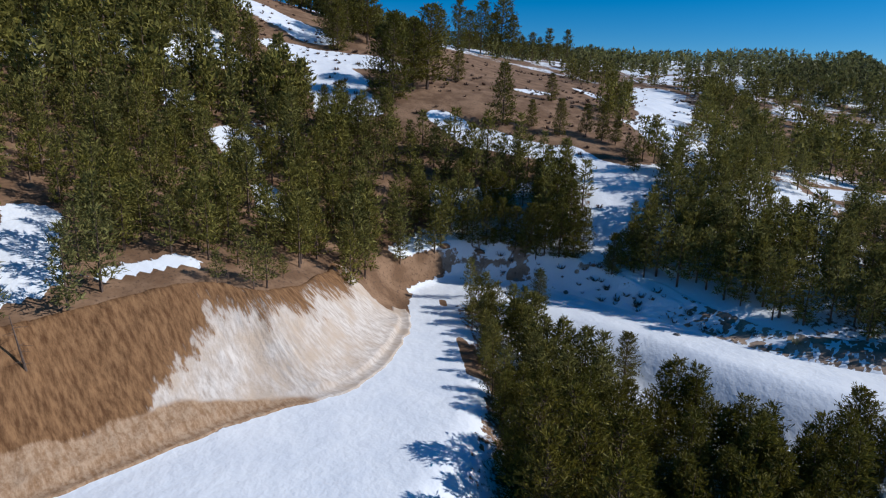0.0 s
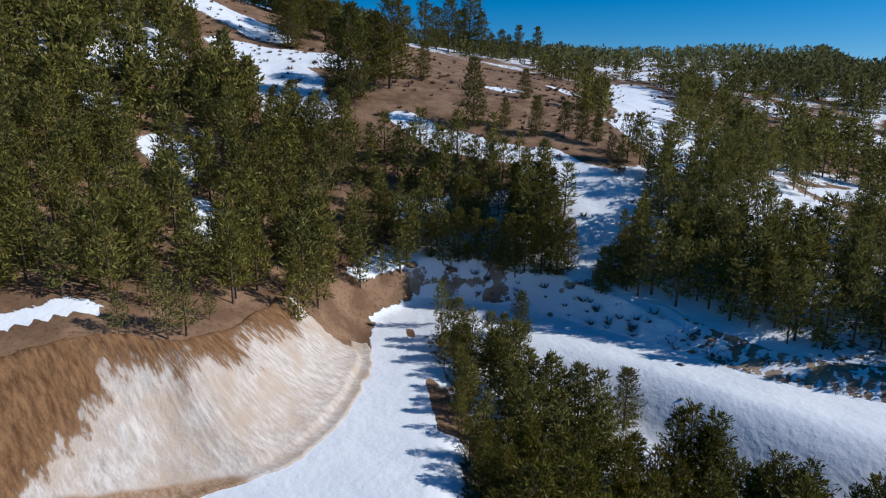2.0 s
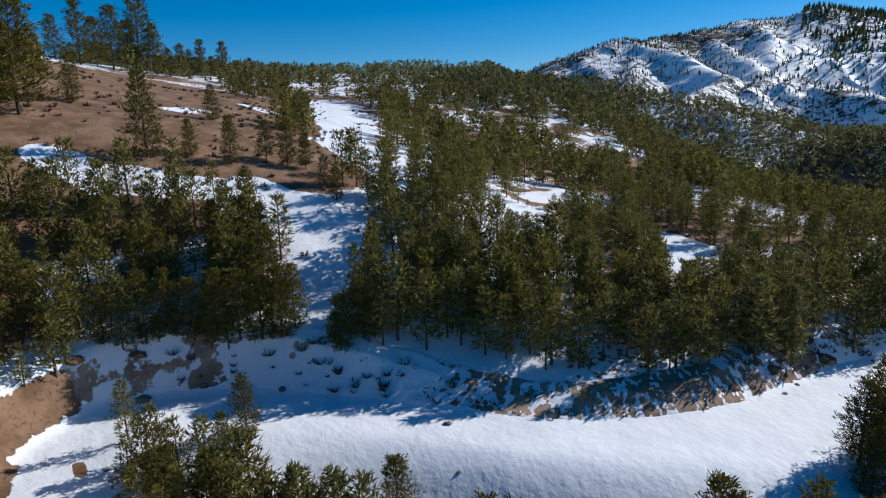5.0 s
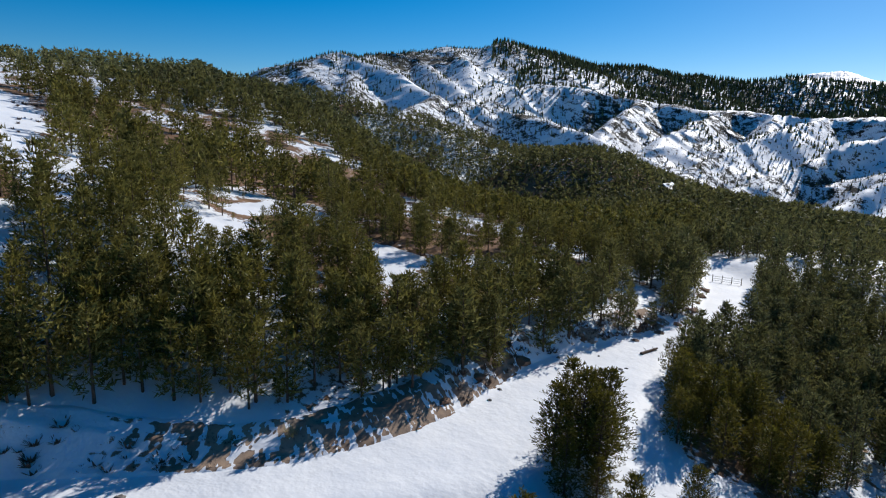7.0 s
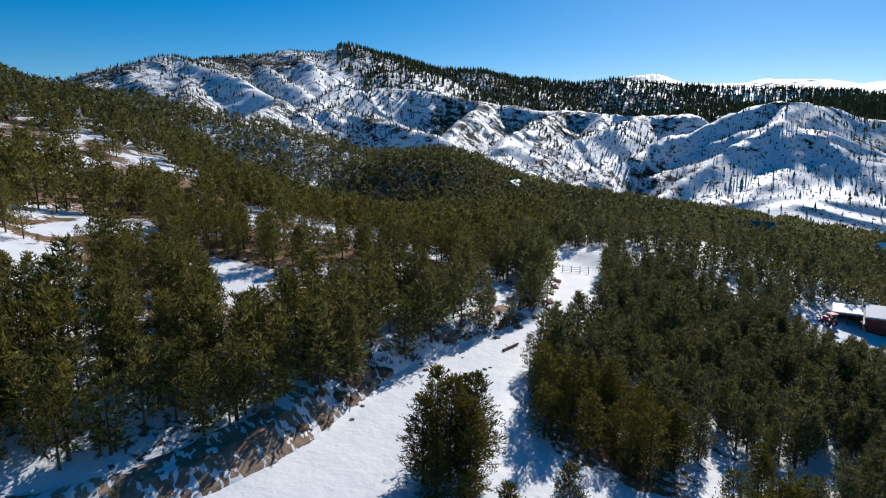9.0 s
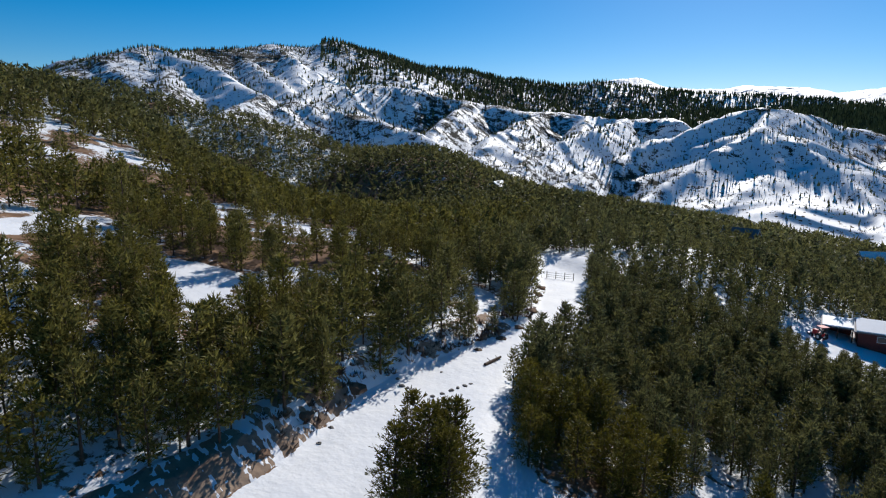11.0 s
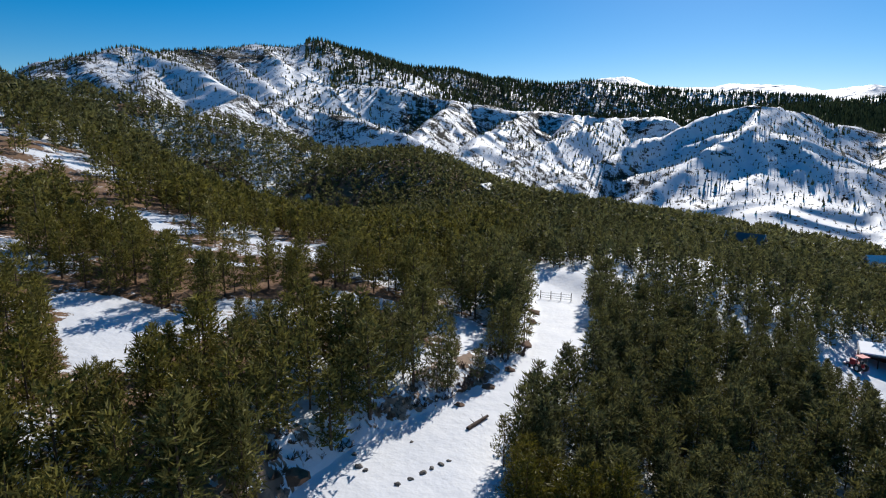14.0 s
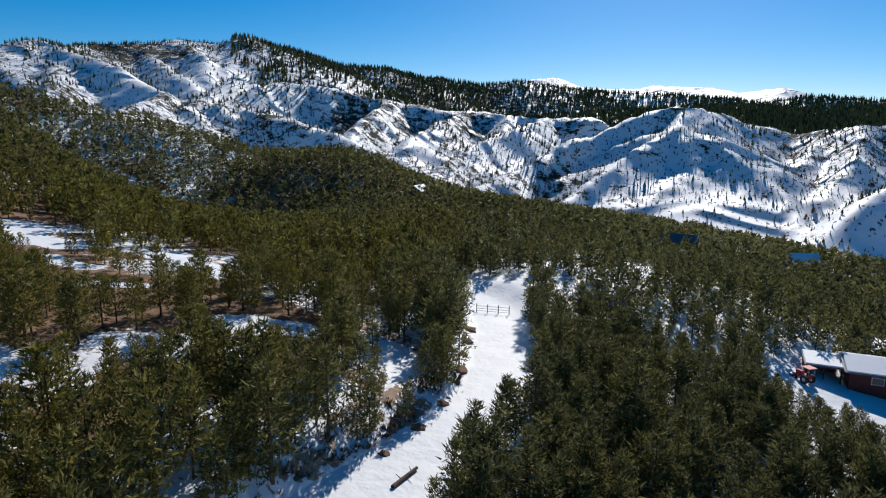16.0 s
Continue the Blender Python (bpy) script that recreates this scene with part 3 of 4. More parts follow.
CLAY = clay_material()
build_cliff()
build_bank()


# ---- pines ----
def tapered(points, radii, sides):
    """A tube through the points, triangles only."""
    points = np.asarray(points, float)
    ring = np.arange(sides) * 2 * math.pi / sides
    verts, faces = [], []
    for n, (p, r) in enumerate(zip(points, radii)):
        q = points[min(n + 1, len(points) - 1)] - points[max(n - 1, 0)]
        q = q / (np.linalg.norm(q) + 1e-9)
        u = np.cross(q, (0.31, 0.95, 0.11))
        u /= np.linalg.norm(u)
        v = np.cross(q, u)
        verts.append(p + r * (np.cos(ring)[:, None] * u + np.sin(ring)[:, None] * v))
    for n in range(len(points) - 1):
        for k in range(sides):
            a, b = n * sides + k, n * sides + (k + 1) % sides
            faces += [(a, b, b + sides), (a, b + sides, a + sides)]
    return np.concatenate(verts), np.array(faces)


def joined(pieces):
    verts, faces, at = [], [], 0
    for v, f in pieces:
        verts.append(v)
        faces.append(f + at)
        at += len(v)
    return np.concatenate(verts), np.concatenate(faces)


def tufts(rng, places, ways, length, width, blades, kite=True):
    """Sprays of needles: narrow triangles that fan out from each place along its way."""
    n = len(places)
    p, w = np.repeat(places, blades, 0), np.repeat(ways, blades, 0)
    size = np.repeat(length * rng.uniform(0.7, 1.25, n), blades)[:, None]
    out = w + rng.normal(0, 0.75, (n * blades, 3))
    out /= np.linalg.norm(out, axis=1)[:, None] + 1e-9
    flat = np.cross(out, rng.normal(0, 1, (n * blades, 3)))
    flat /= np.linalg.norm(flat, axis=1)[:, None] + 1e-9
    half = 0.5 * width * rng.uniform(0.7, 1.3, (n * blades, 1)) * flat
    mid = p + out * size * 0.55
    tri = np.stack([p - out * size * 0.25, mid + half + out * size * 0.15, p + out * size], 1)
    if not kite:
        tri = np.stack([p - out * size * 0.3 - half, p - out * size * 0.3 + half, p + out * size], 1)
        return tri.reshape(-1, 3), np.arange(3 * len(tri)).reshape(-1, 3)
    tri2 = np.stack([p - out * size * 0.25, p + out * size, mid - half + out * size * 0.15], 1)
    verts = np.concatenate([tri, tri2], 1).reshape(-1, 3)
    return verts, np.arange(len(verts)).reshape(-1, 3)


def pine(seed, tall, wide, bare, whorls, arms, sprays, blades, length, width, sides=6, limbs=True, kite=True):
    """Trunk with limbs, and crown. bare: the height at which the crown starts; wide: the crown's widest radius."""
    rng = np.random.default_rng(seed)
    lean = rng.normal(0, 0.012, 2) * tall
    heights = np.linspace(0, 1, 5 if sides > 3 else 2)
    line = np.stack([lean[0] * heights**2, lean[1] * heights**2, heights * tall - 0.3], -1)
    base = 0.016 * tall + 0.02
    wood = [tapered(line, base * (1 - 0.93 * heights), sides)]
    places, ways = [], []
    for k in range(whorls):
        s = (k + rng.uniform(-0.3, 0.3)) / whorls
        s = min(max(s, 0.0), 0.985)
        z = bare + (tall - bare) * s
        top = np.array([np.interp(z / tall, heights, line[:, 0]), np.interp(z / tall, heights, line[:, 1]), z - 0.3])
        reach = wide * min(1.0, 0.62 + 2.2 * s) * (1 - s) ** 0.60 + 0.12
        turn = rng.uniform(0, 6.28)
        for a in range(arms):
            if rng.random() < 0.10:
                continue
            ang = turn + a * 6.283 / arms + rng.normal(0, 0.25)
            far = reach * rng.uniform(0.6, 1.18)
            rise = 0.10 + 0.75 * s + rng.normal(0, 0.10)
            way = np.array([math.cos(ang), math.sin(ang), rise])
            tip = top + way * far
            if limbs:
                wood.append(tapered([top, top + way * far * 0.9], [0.02 + 0.012 * far, 0.006], 3))
            count = max(2 if sprays > 1 else 1, int(round(sprays * (0.35 + 0.65 * far / wide))))
            for j in range(count):
                u = 1 - 0.72 * (j / count) ** 1.1
                side = rng.normal(0, 0.16 * far * (1.15 - 0.5 * u), 3) * (1, 1, 0.55)
                places.append(top + (tip - top) * u + side)
                ways.append(way * 0.8 + np.array([0, 0, 0.45]) + side * 0.5)
    places.append(line[-1] - (0, 0, 0.1))
    ways.append(np.array([0, 0, 1.0]))
    return joined(wood), tufts(rng, np.array(places), np.array(ways), length, width, blades, kite)


def pine_thing(form, label, category="pine tree"):
    (tv, tf), (cv, cf) = form
    root = new("pine_tree", None)
    root.empty_display_size = 0.5
    trunk = new("trunk", mesh_of("trunk", tv, tf, [BARK], smooth=True))
    crown = new("crown", mesh_of("crown", cv, cf, [NEEDLES]))
    trunk.parent = crown.parent = root
    return tagged(root, label, category, "pines on the slopes")


# ---- where the pines stand ----
def in_view(x, y, margin):
    """The part of the land that lies before the hillside road, west to north-east of it."""
    return (y > 0.56 * x - 14 - margin) & (x < -34 + 0.55 * (y - 40) + 22 + margin) & ((x < 30) | (y > 60))


def density(x, y):
    d = 0.80 + 0.9 * (fractal(x, y, 26, 81, 3) - 0.5)
    deep = strip_depth(x, y, CLEARINGS)
    d = np.where(deep > -0.2, 0.0, d)
    brow = strip_depth(x, y, BROW)
    d = np.where(brow > -0.05, 0.0, np.where(brow > -0.2, d * 0.5, d))
    rd, side, _, along = from_line(x, y, ROADLINE)
    d = np.where(rd < np.where((side > 0) & (y > 74), 1.0, 2.2), 0.0, d)
    bank_wide = 2.4 + 4.2 * ease((along - LEG_MID + 26) / 12) * ease((LEG_MID + 16 - along) / 10)
    d = np.where((side > 0) & (rd < bank_wide) & (y < 74), 0.0, d)
    d = np.where((x < -90) & (x > -119) & (y > 2) & (y < 36) & (d > 0), 1.0, d)
    d = np.where((side > 0) & (rd < np.where(along > CLIFF_END - 15, 4.6, 9.6)) & (along < CLIFF_END), 0.0, d)
    inner = (side < 0) & (along > BEND_END - 4) & (y < 66)
    d = np.where(inner & (rd < 9.5), 0.0, d)
    d = np.where((side < 0) & (along <= CLIFF_END) & (y < 10.5) & (rd < 40), 0.0, d)
    # thick young growth inside the hairpin and east of the road
    d = np.where((x > -84) & (y < 52) & (side < 0) & (d > 0), 1.2, d)
    d = np.where((x > -40) & (y > 60) & (d > 0), np.maximum(d, 0.85), d)
    d = np.where((x > -40) & (y > 20) & (y < 92) & (d > 0), 0.20 + 0.7 * ease((y - 62) / 18), d)
    d = np.where((x < -72) & (y < 0) & (d > 0), 0.35 * d + 0.45, d)
    d = np.where((x < -45) & (y > 60) & (d > 0), np.maximum(d, 0.80), d)
    d = np.where((x < -45) & (y > 60), np.minimum(d, 0.88), d)
    d = np.where((x < -105) & (y > 30), d * 0.82, d)
    d = np.where((side > 0) & (rd < 16) & (y > 34) & (y < 74), d * 0.92, d)
    d = np.where((side > 0) & (rd < 12) & (y > 74) & (y < 150) & (d > 0), 1.0, d)
    d = np.where((x > -46) & (y > 74) & (y < 136) & (side < 0) & (rd < 9) & (d > 0), 1.0, d)
    # the far shoulder of the hill: loose clumps
    loose = (x < -128) & (y > 60) & (y < 0.9 * -x + 40)
    d = np.where(loose, d * (0.16 + 0.5 * (fractal(x, y, 26, 82, 3) > 0.46)), d)
    # an open place behind the gate at the road's end
    d = np.where((np.abs(x + 46) < 8) & (y > 148) & (y < 174), 0.0, d)
    return d


def jittered(step, lo, hi, rng):
    gx, gy = np.arange(lo[0], hi[0], step), np.arange(lo[1], hi[1], step)
    x, y = [v.ravel() for v in np.meshgrid(gx, gy)]
    return x + rng.uniform(-0.48, 0.48, len(x)) * step, y + rng.uniform(-0.48, 0.48, len(x)) * step


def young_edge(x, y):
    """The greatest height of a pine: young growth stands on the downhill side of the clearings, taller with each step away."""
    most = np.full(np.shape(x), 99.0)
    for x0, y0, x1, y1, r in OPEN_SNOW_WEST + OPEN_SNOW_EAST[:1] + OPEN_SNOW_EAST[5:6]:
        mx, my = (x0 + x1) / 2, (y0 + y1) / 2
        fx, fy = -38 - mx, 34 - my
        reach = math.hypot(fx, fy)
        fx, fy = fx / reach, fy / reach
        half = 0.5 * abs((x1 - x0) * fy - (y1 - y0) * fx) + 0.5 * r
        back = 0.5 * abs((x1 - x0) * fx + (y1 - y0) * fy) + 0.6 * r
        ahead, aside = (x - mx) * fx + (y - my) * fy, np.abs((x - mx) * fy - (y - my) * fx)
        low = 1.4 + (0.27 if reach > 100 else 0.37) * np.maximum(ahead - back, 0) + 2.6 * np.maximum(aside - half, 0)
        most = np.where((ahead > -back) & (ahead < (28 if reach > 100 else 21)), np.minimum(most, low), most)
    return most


def plant():
    """Places of the nearer woods: x, y, z, height, turn."""
    rng = np.random.default_rng(5)
    x, y = jittered(3.0, (-260, -110), (90, 260), rng)
    # thickets inside the hairpin and above its bend
    tx, ty = jittered(3.1, (-120, 4), (-26, 76), rng)
    rd, side, _, along = from_line(tx, ty, ROADLINE)
    thick = (side < 0) & (tx > -86) & (ty < 52) | (side > 0) & (tx > -92) & (ty > 30) & (rd < 24)
    ex, ey = jittered(3.1, (-46, 66), (4, 146), rng)
    east = from_line(ex, ey, ROADLINE)[1] < 0
    x, y = np.r_[x, tx[thick], ex[east]], np.r_[y, ty[thick], ey[east]]
    keep = in_view(x, y, 8) & (np.hypot(x + 40, y - 40) < 215)
    x, y = x[keep], y[keep]
    keep = rng.random(len(x)) < density(x, y)
    x, y = x[keep], y[keep]
    tall = 6.1 + 3.0 * fractal(x, y, 35, 91, 3) + rng.normal(0, 1.2, len(x))
    hollow = (x > -88) & (y < 50) & (from_line(x, y, ROADLINE)[1] < 0)
    tall = np.where(hollow, tall * 0.86, tall)
    tall = np.where((x > -46) & (y > 62), tall * 0.84, tall)
    tall = np.where((x < -95) & (y < -8), tall * 1.2, tall)
    tall = np.where(rng.random(len(x)) < 0.12, tall * 0.5, tall)
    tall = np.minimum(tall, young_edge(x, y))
    rd, side, _, along = from_line(x, y, ROADLINE)
    tall = np.where((side < 0) & (along < CLIFF_END), np.minimum(tall, 2.6 + 0.55 * rd), tall)
    keep = tall > 1.3
    x, y, tall = x[keep], y[keep], tall[keep]
    return np.stack([x, y, land(x, y), np.clip(tall, 1.3, 13), rng.uniform(0, 360, len(x))], -1)


def stand(forms, rows, name, label, seed, scale_from):
    """Many pines as one mesh."""
    rng = np.random.default_rng(seed)
    pick = rng.integers(0, len(forms), len(rows))
    verts, faces, which, tint, at = [], [], [], [], 0
    for k, ((tv, tf), (cv, cf)) in enumerate(forms):
        mine = rows[pick == k]
        if not len(mine):
            continue
        v0 = np.concatenate([tv, cv])
        f0 = np.concatenate([tf, cf + len(tv)])
        m0 = np.r_[np.ones(len(tf), int), np.zeros(len(cf), int)]
        c, s = np.cos(np.radians(mine[:, 4]))[:, None], np.sin(np.radians(mine[:, 4]))[:, None]
        up = mine[:, 3:4] / scale_from
        fat = up * rng.uniform(0.85, 1.2, up.shape)
        px = mine[:, 0:1] + fat * (v0[None, :, 0] * c - v0[None, :, 1] * s)
        py = mine[:, 1:2] + fat * (v0[None, :, 0] * s + v0[None, :, 1] * c)
        pz = mine[:, 2:3] + up * v0[None, :, 2]
        verts.append(np.stack([px, py, pz], -1).reshape(-1, 3))
        faces.append((f0[None] + at + (np.arange(len(mine)) * len(v0))[:, None, None]).reshape(-1, 3))
        which.append(np.tile(m0, len(mine)))
        tint.append(np.repeat(0.4 * rng.random(len(mine)) + 0.6 * ease((-48 - mine[:, 0]) / 20) * ease((330 - np.hypot(mine[:, 0], mine[:, 1])) / 120), len(f0)))
        at += len(mine) * len(v0)
    me = mesh_of(name, np.concatenate(verts), np.concatenate(faces), [FOREST_NEEDLES, BARK], np.concatenate(which))
    a = me.attributes.new("tint", "FLOAT", "FACE")
    a.data.foreach_set("value", np.concatenate(tint).astype(np.float32))
    return tagged(new(name, me), label, "pine forest", kind="stuff")


HERO_FORMS = [pine(11 + k, 9.0, 2.2 + 0.2 * (k % 3), 0.6 + 0.3 * (k % 4), 19, 8, 15, 2, 0.42, 0.09) for k in range(5)]
NEAR_FORMS = [pine(21 + k, 9.0, 2.1 + 0.2 * (k % 3), 0.9 + 0.3 * (k % 4), 19, 7, 19, 1, 0.46, 0.108, 5, False) for k in range(6)]
MID_FORMS = [pine(31 + k, 9.0, 2.0 + 0.2 * (k % 3), 1.3 + 0.4 * (k % 3), 16, 6, 11, 1, 0.54, 0.18, 4, False, False) for k in range(6)]
LOW_FORMS = [pine(51 + k, 9.0, 2.2, 1.2, 11, 5, 5, 1, 0.80, 0.46, 3, False, False) for k in range(4)]
FAR_FORMS = [pine(71 + k, 9.0, 2.0, 0.9, 7, 5, 2, 1, 1.35, 0.85, 3, False, False) for k in range(4)]

woods = plant()
# lone and tall pines that stand out: x, y, height
SINGLE = [(-47, 64.5, 9.0), (-44, 66.1, 8.9), (-45.4, 62.6, 9.4), (-47.2, 61.2, 7.8), (-43.6, 62.4, 8.4), (-45.2, 58.6, 6.8), (-42.6, 58.8, 5.2), (-48.2, 43.4, 8.8),
          (-76.6, 13.8, 5.2), (-82, 21.5, 6.0), (-79, 18.6, 5.8), (-66.4, 28.4, 6.8),
          (-45, 12.5, 11.5), (-41, 15, 12.5), (-47.5, 16, 10.5), (-38, 11.5, 12), (-43.5, 19, 11), (-35.5, 16, 12), (-51, 18, 9.5),
          (-98.2, 16.2, 8.0), (-97.8, 18.5, 7.6), (-96.4, 20.7, 7.2), (-95.4, 22.9, 7.8), (-93.9, 24.9, 8.2), (-92.5, 26.9, 8.6), (-91.4, 28.8, 8.4),
          (-91.6, 30.4, 7.6), (-100.2, 25.1, 8.0), (-99.1, 27.8, 8.4), (-97.1, 29.7, 8.8), (-103.6, 16.9, 8.2), (-103.3, 19.3, 7.8), (-105.2, 28.9, 7.6),
          (-102.8, 30.9, 8.0), (-100.4, 9.6, 7.4), (-99.3, 12.3, 6.4), (-86.4, 33.4, 6.6), (-86.6, 36.3, 7.4), (-106.7, 26.6, 7.0)]
BROW_PINES = [(-128.1, 23.4, 12.5), (-137.5, 0.8, 18.5), (-139, -1.6, 15), (-148.5, 8.8, 19), (-146, 5.5, 16), (-161.9, 17.4, 8.9),
              (-152.6, 39.5, 6.8), (-126, 43.8, 7.4), (-128, 41, 6.5), (-124, 46, 6), (-126, 34.8, 7.5), (-129, 29.6, 5.7),
              (-111.7, 45.5, 5), (-183, -15.6, 17), (-193, -6.5, 20), (-190, -12, 15), (-178, -14, 13), (-130.7, -38.8, 9), (-135.7, -28.4, 13),
              (-122, -8.9, 9), (-121, -12, 8)]
SKY_PINES = [(-303, 32, 24), (-308, 38, 19), (-313.6, 44.3, 25), (-318, 51, 20), (-321, 55.5, 32), (-319, 61, 21), (-324, 67, 12),
             (-326, 72.6, 14), (-334, 83, 17), (-338, 79, 12), (-353, 98.5, 18), (-350, 92, 10), (-419, 133, 12), (-410, 126, 9), (-300, 24, 16)]
single = np.array([(x, y, 0, h, 37.0 * n) for n, (x, y, h) in enumerate(SINGLE)])
single[:, 2] = land(single[:, 0], single[:, 1])
ranked = np.array([(x, y, 0, h, 53.0 * n) for n, (x, y, h) in enumerate(BROW_PINES + SKY_PINES)])
ranked[:, 2] = land(ranked[:, 0], ranked[:, 1])
# the stretch of wood nearest the road's two legs
middle = np.array([(-20.0, 8, 0), (-34, 18, 0), (-38, 60, 0)])
order = np.argsort(from_line(woods[:, 0], woods[:, 1], middle)[0])
hero_rows = np.concatenate([single, ranked, woods[order[:44]]])
near_rows = woods[order[44:240]]
mid_rows = woods[order[240:]]


def set_out(forms, rows, label, slim):
    models = [pine_thing(f, label) for f in forms]
    for k, (x, y, z, tall, turn) in enumerate(rows):
        s = tall / 9.0
        w = s * slim * (0.92 + 0.2 * ((k * 0.618) % 1))
        root = models[k] if k < len(models) else copy_thing(models[k % len(models)], pose(0, 0, 0))
        root.matrix_basis = pose(x, y, z, 0, 0, turn) @ Matrix.Diagonal((w, w, s, 1))
        if tall > 12:
            tagged(root, "tall dark green pine standing over the hill brow")
        elif tall < 5:
            tagged(root, "small young pine on the snowy slope")


set_out(HERO_FORMS, hero_rows, "young green pine with a dense feathery crown", 1.02)
set_out(NEAR_FORMS, near_rows, "green pine with bare lower trunk on the slope", 1.04)
is_close = from_line(mid_rows[:, 0], mid_rows[:, 1], middle)[0] < 92
stand(MID_FORMS, mid_rows[is_close], "forest", "dense young pine forest on snowy slopes", 1, 9.0)
stand(LOW_FORMS, mid_rows[~is_close], "hill_forest", "pine forest over the hillside", 2, 9.0)


def plant_far():
    rng = np.random.default_rng(6)
    x, y = jittered(4.0, (-620, 40), (330, 620), rng)
    away = np.hypot(x + 40, y - 40)
    keep = in_view(x, y, 10) & (away >= 213) & (away < 640)
    x, y, away = x[keep], y[keep], away[keep]
    d = 0.9 - 0.4 * (fractal(x, y, 60, 83, 3) > 0.60)
    d = np.where((x < -225) & (y > 0.9 * -x - 130) & (y < 0.98 * -x + 20), np.maximum(d, 0.9), d)
    d = np.where((x < -215) & (y < 0.9 * -x - 70), 0.03 + 0.26 * (fractal(x, y, 24, 84, 3) > 0.5), d)
    d = np.where(strip_depth(x, y, CLEARINGS) > -0.2, 0.0, d)
    # the woods end at the foot of the white hills, in a ragged edge round the houses
    r, head = np.hypot(x + 36, y - 44), np.degrees(np.arctan2(-x - 36, y - 44))
    foot = 484 - 46 * ease((x + 20) / 140) + 34 * (fractal(x, y, 70, 85, 3) - 0.5) - 30 * ease((-40 - x) / 60) * ease((x + 190) / 60)
    foot = foot + 90 * ease((head - 18) / 8)
    d = np.where((head < 52) & (r > foot), 0.0, d)
    d = np.where((head > 18) & (head < 50) & (r > 380), np.maximum(d, 0.85) * (r < foot), d)
    d = np.where(strip_depth(x, y, BROW) > -0.3, 0.1, d)
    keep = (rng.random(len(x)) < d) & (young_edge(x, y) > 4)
    x, y = x[keep], y[keep]
    return np.stack([x, y, land(x, y), 5.6 + 4.2 * rng.random(len(x)), rng.uniform(0, 360, len(x))], -1)


far_rows = plant_far()
nearer = np.hypot(far_rows[:, 0] + 40, far_rows[:, 1] - 40) < 310
stand(FAR_FORMS, far_rows[nearer], "valley_forest", "dark pine forest down the valley", 3, 9.0)
stand([pine(95 + k, 9.0, 2.1, 0.9, 6, 4, 1, 1, 1.7, 1.3, 3, False, False) for k in range(5)], far_rows[~nearer], "distant_forest", "dark pine forest below the white hills", 5, 9.0)


def plant_mountain():
    """Spruce woods under the skyline, clumps on the spurs, and scattered small trees on the white hill."""
    rng = np.random.default_rng(7)
    x, y = jittered(8.2, (-1500, 300), (1100, 2250), rng)
    ox, oy = jittered(6.5, (-160, 470), (420, 900), rng)
    x, y = np.r_[x, ox], np.r_[y, oy]
    r, head = np.hypot(x + 36, y - 44), np.degrees(np.arctan2(-x - 36, y - 44))
    keep = (r > 425) & (head < 55) & (head > -38)
    x, y, r, head = x[keep], y[keep], r[keep], head[keep]
    clump = fractal(x, y, 110, 87, 4, 0.6)
    broad = fractal(x, y, 330, 89, 3)
    d = np.where(r < 620, 0.30, 0.10) + 0.75 * ease((clump - 0.52) / 0.10)
    d = np.where((head < 16) & (r < 800), 0.62 + 0.3 * ease((clump - 0.58) / 0.08), d)
    d = np.where((head > 24) & (r > 650), 0.12 + 0.8 * ease((clump - 0.47) / 0.07), d)
    spruce = (r > 1015) & (head < 25) | (r > 1330) & (head < 27)
    d = np.where(spruce, np.where(head < 15, 0.5, 0.25) + (0.75 - 0.35 * ease((head - 17) / 6)) * ease((broad + 0.35 * clump - 0.56) / 0.10), d)
    d = np.where((head < 14) & (r < 560), np.where(r < 490, 0.45, 0.22), d)
    keep = rng.random(len(x)) < d
    x, y, r, spruce = x[keep], y[keep], r[keep], spruce[keep]
    small = (head[keep] < 16) & (r < 830)
    tall = np.where(spruce, 10 + 7 * rng.random(len(x)), np.where(small & (rng.random(len(x)) < 0.8), 1.4 + 2.6 * rng.random(len(x)), (3.0 + 4.2 * rng.random(len(x))) * (0.8 + 0.5 * ease((r - 560) / 500))))
    return np.stack([x, y, land(x, y) - 0.5, tall, rng.uniform(0, 360, len(x))], -1)


def spike(seed):
    """A far conifer: two ragged skirts on a stem."""
    rng = np.random.default_rng(seed)
    verts, faces = [], []
    for low, high, wide in ((0.6, 6.2, 1.8), (3.2, 9.0, 1.2)):
        n = len(verts)
        for k in range(4):
            a = k * 1.571 + rng.uniform(-0.4, 0.4)
            w = wide * rng.uniform(0.6, 1.35)
            verts.append((w * math.cos(a), w * math.sin(a), low + rng.uniform(-0.7, 0.7)))
        verts.append((rng.uniform(-0.3, 0.3), rng.uniform(-0.3, 0.3), high))
        faces += [(n + k, n + (k + 1) % 4, n + 4) for k in range(4)]
    return tapered([(0, 0, -1), (0, 0, 1.5)], [0.2, 0.15], 3), (np.array(verts), np.array(faces))


stand([spike(91 + k) for k in range(4)], plant_mountain(), "mountain_forest", "scattered dark conifers on snowy mountainsides", 4, 9.0)


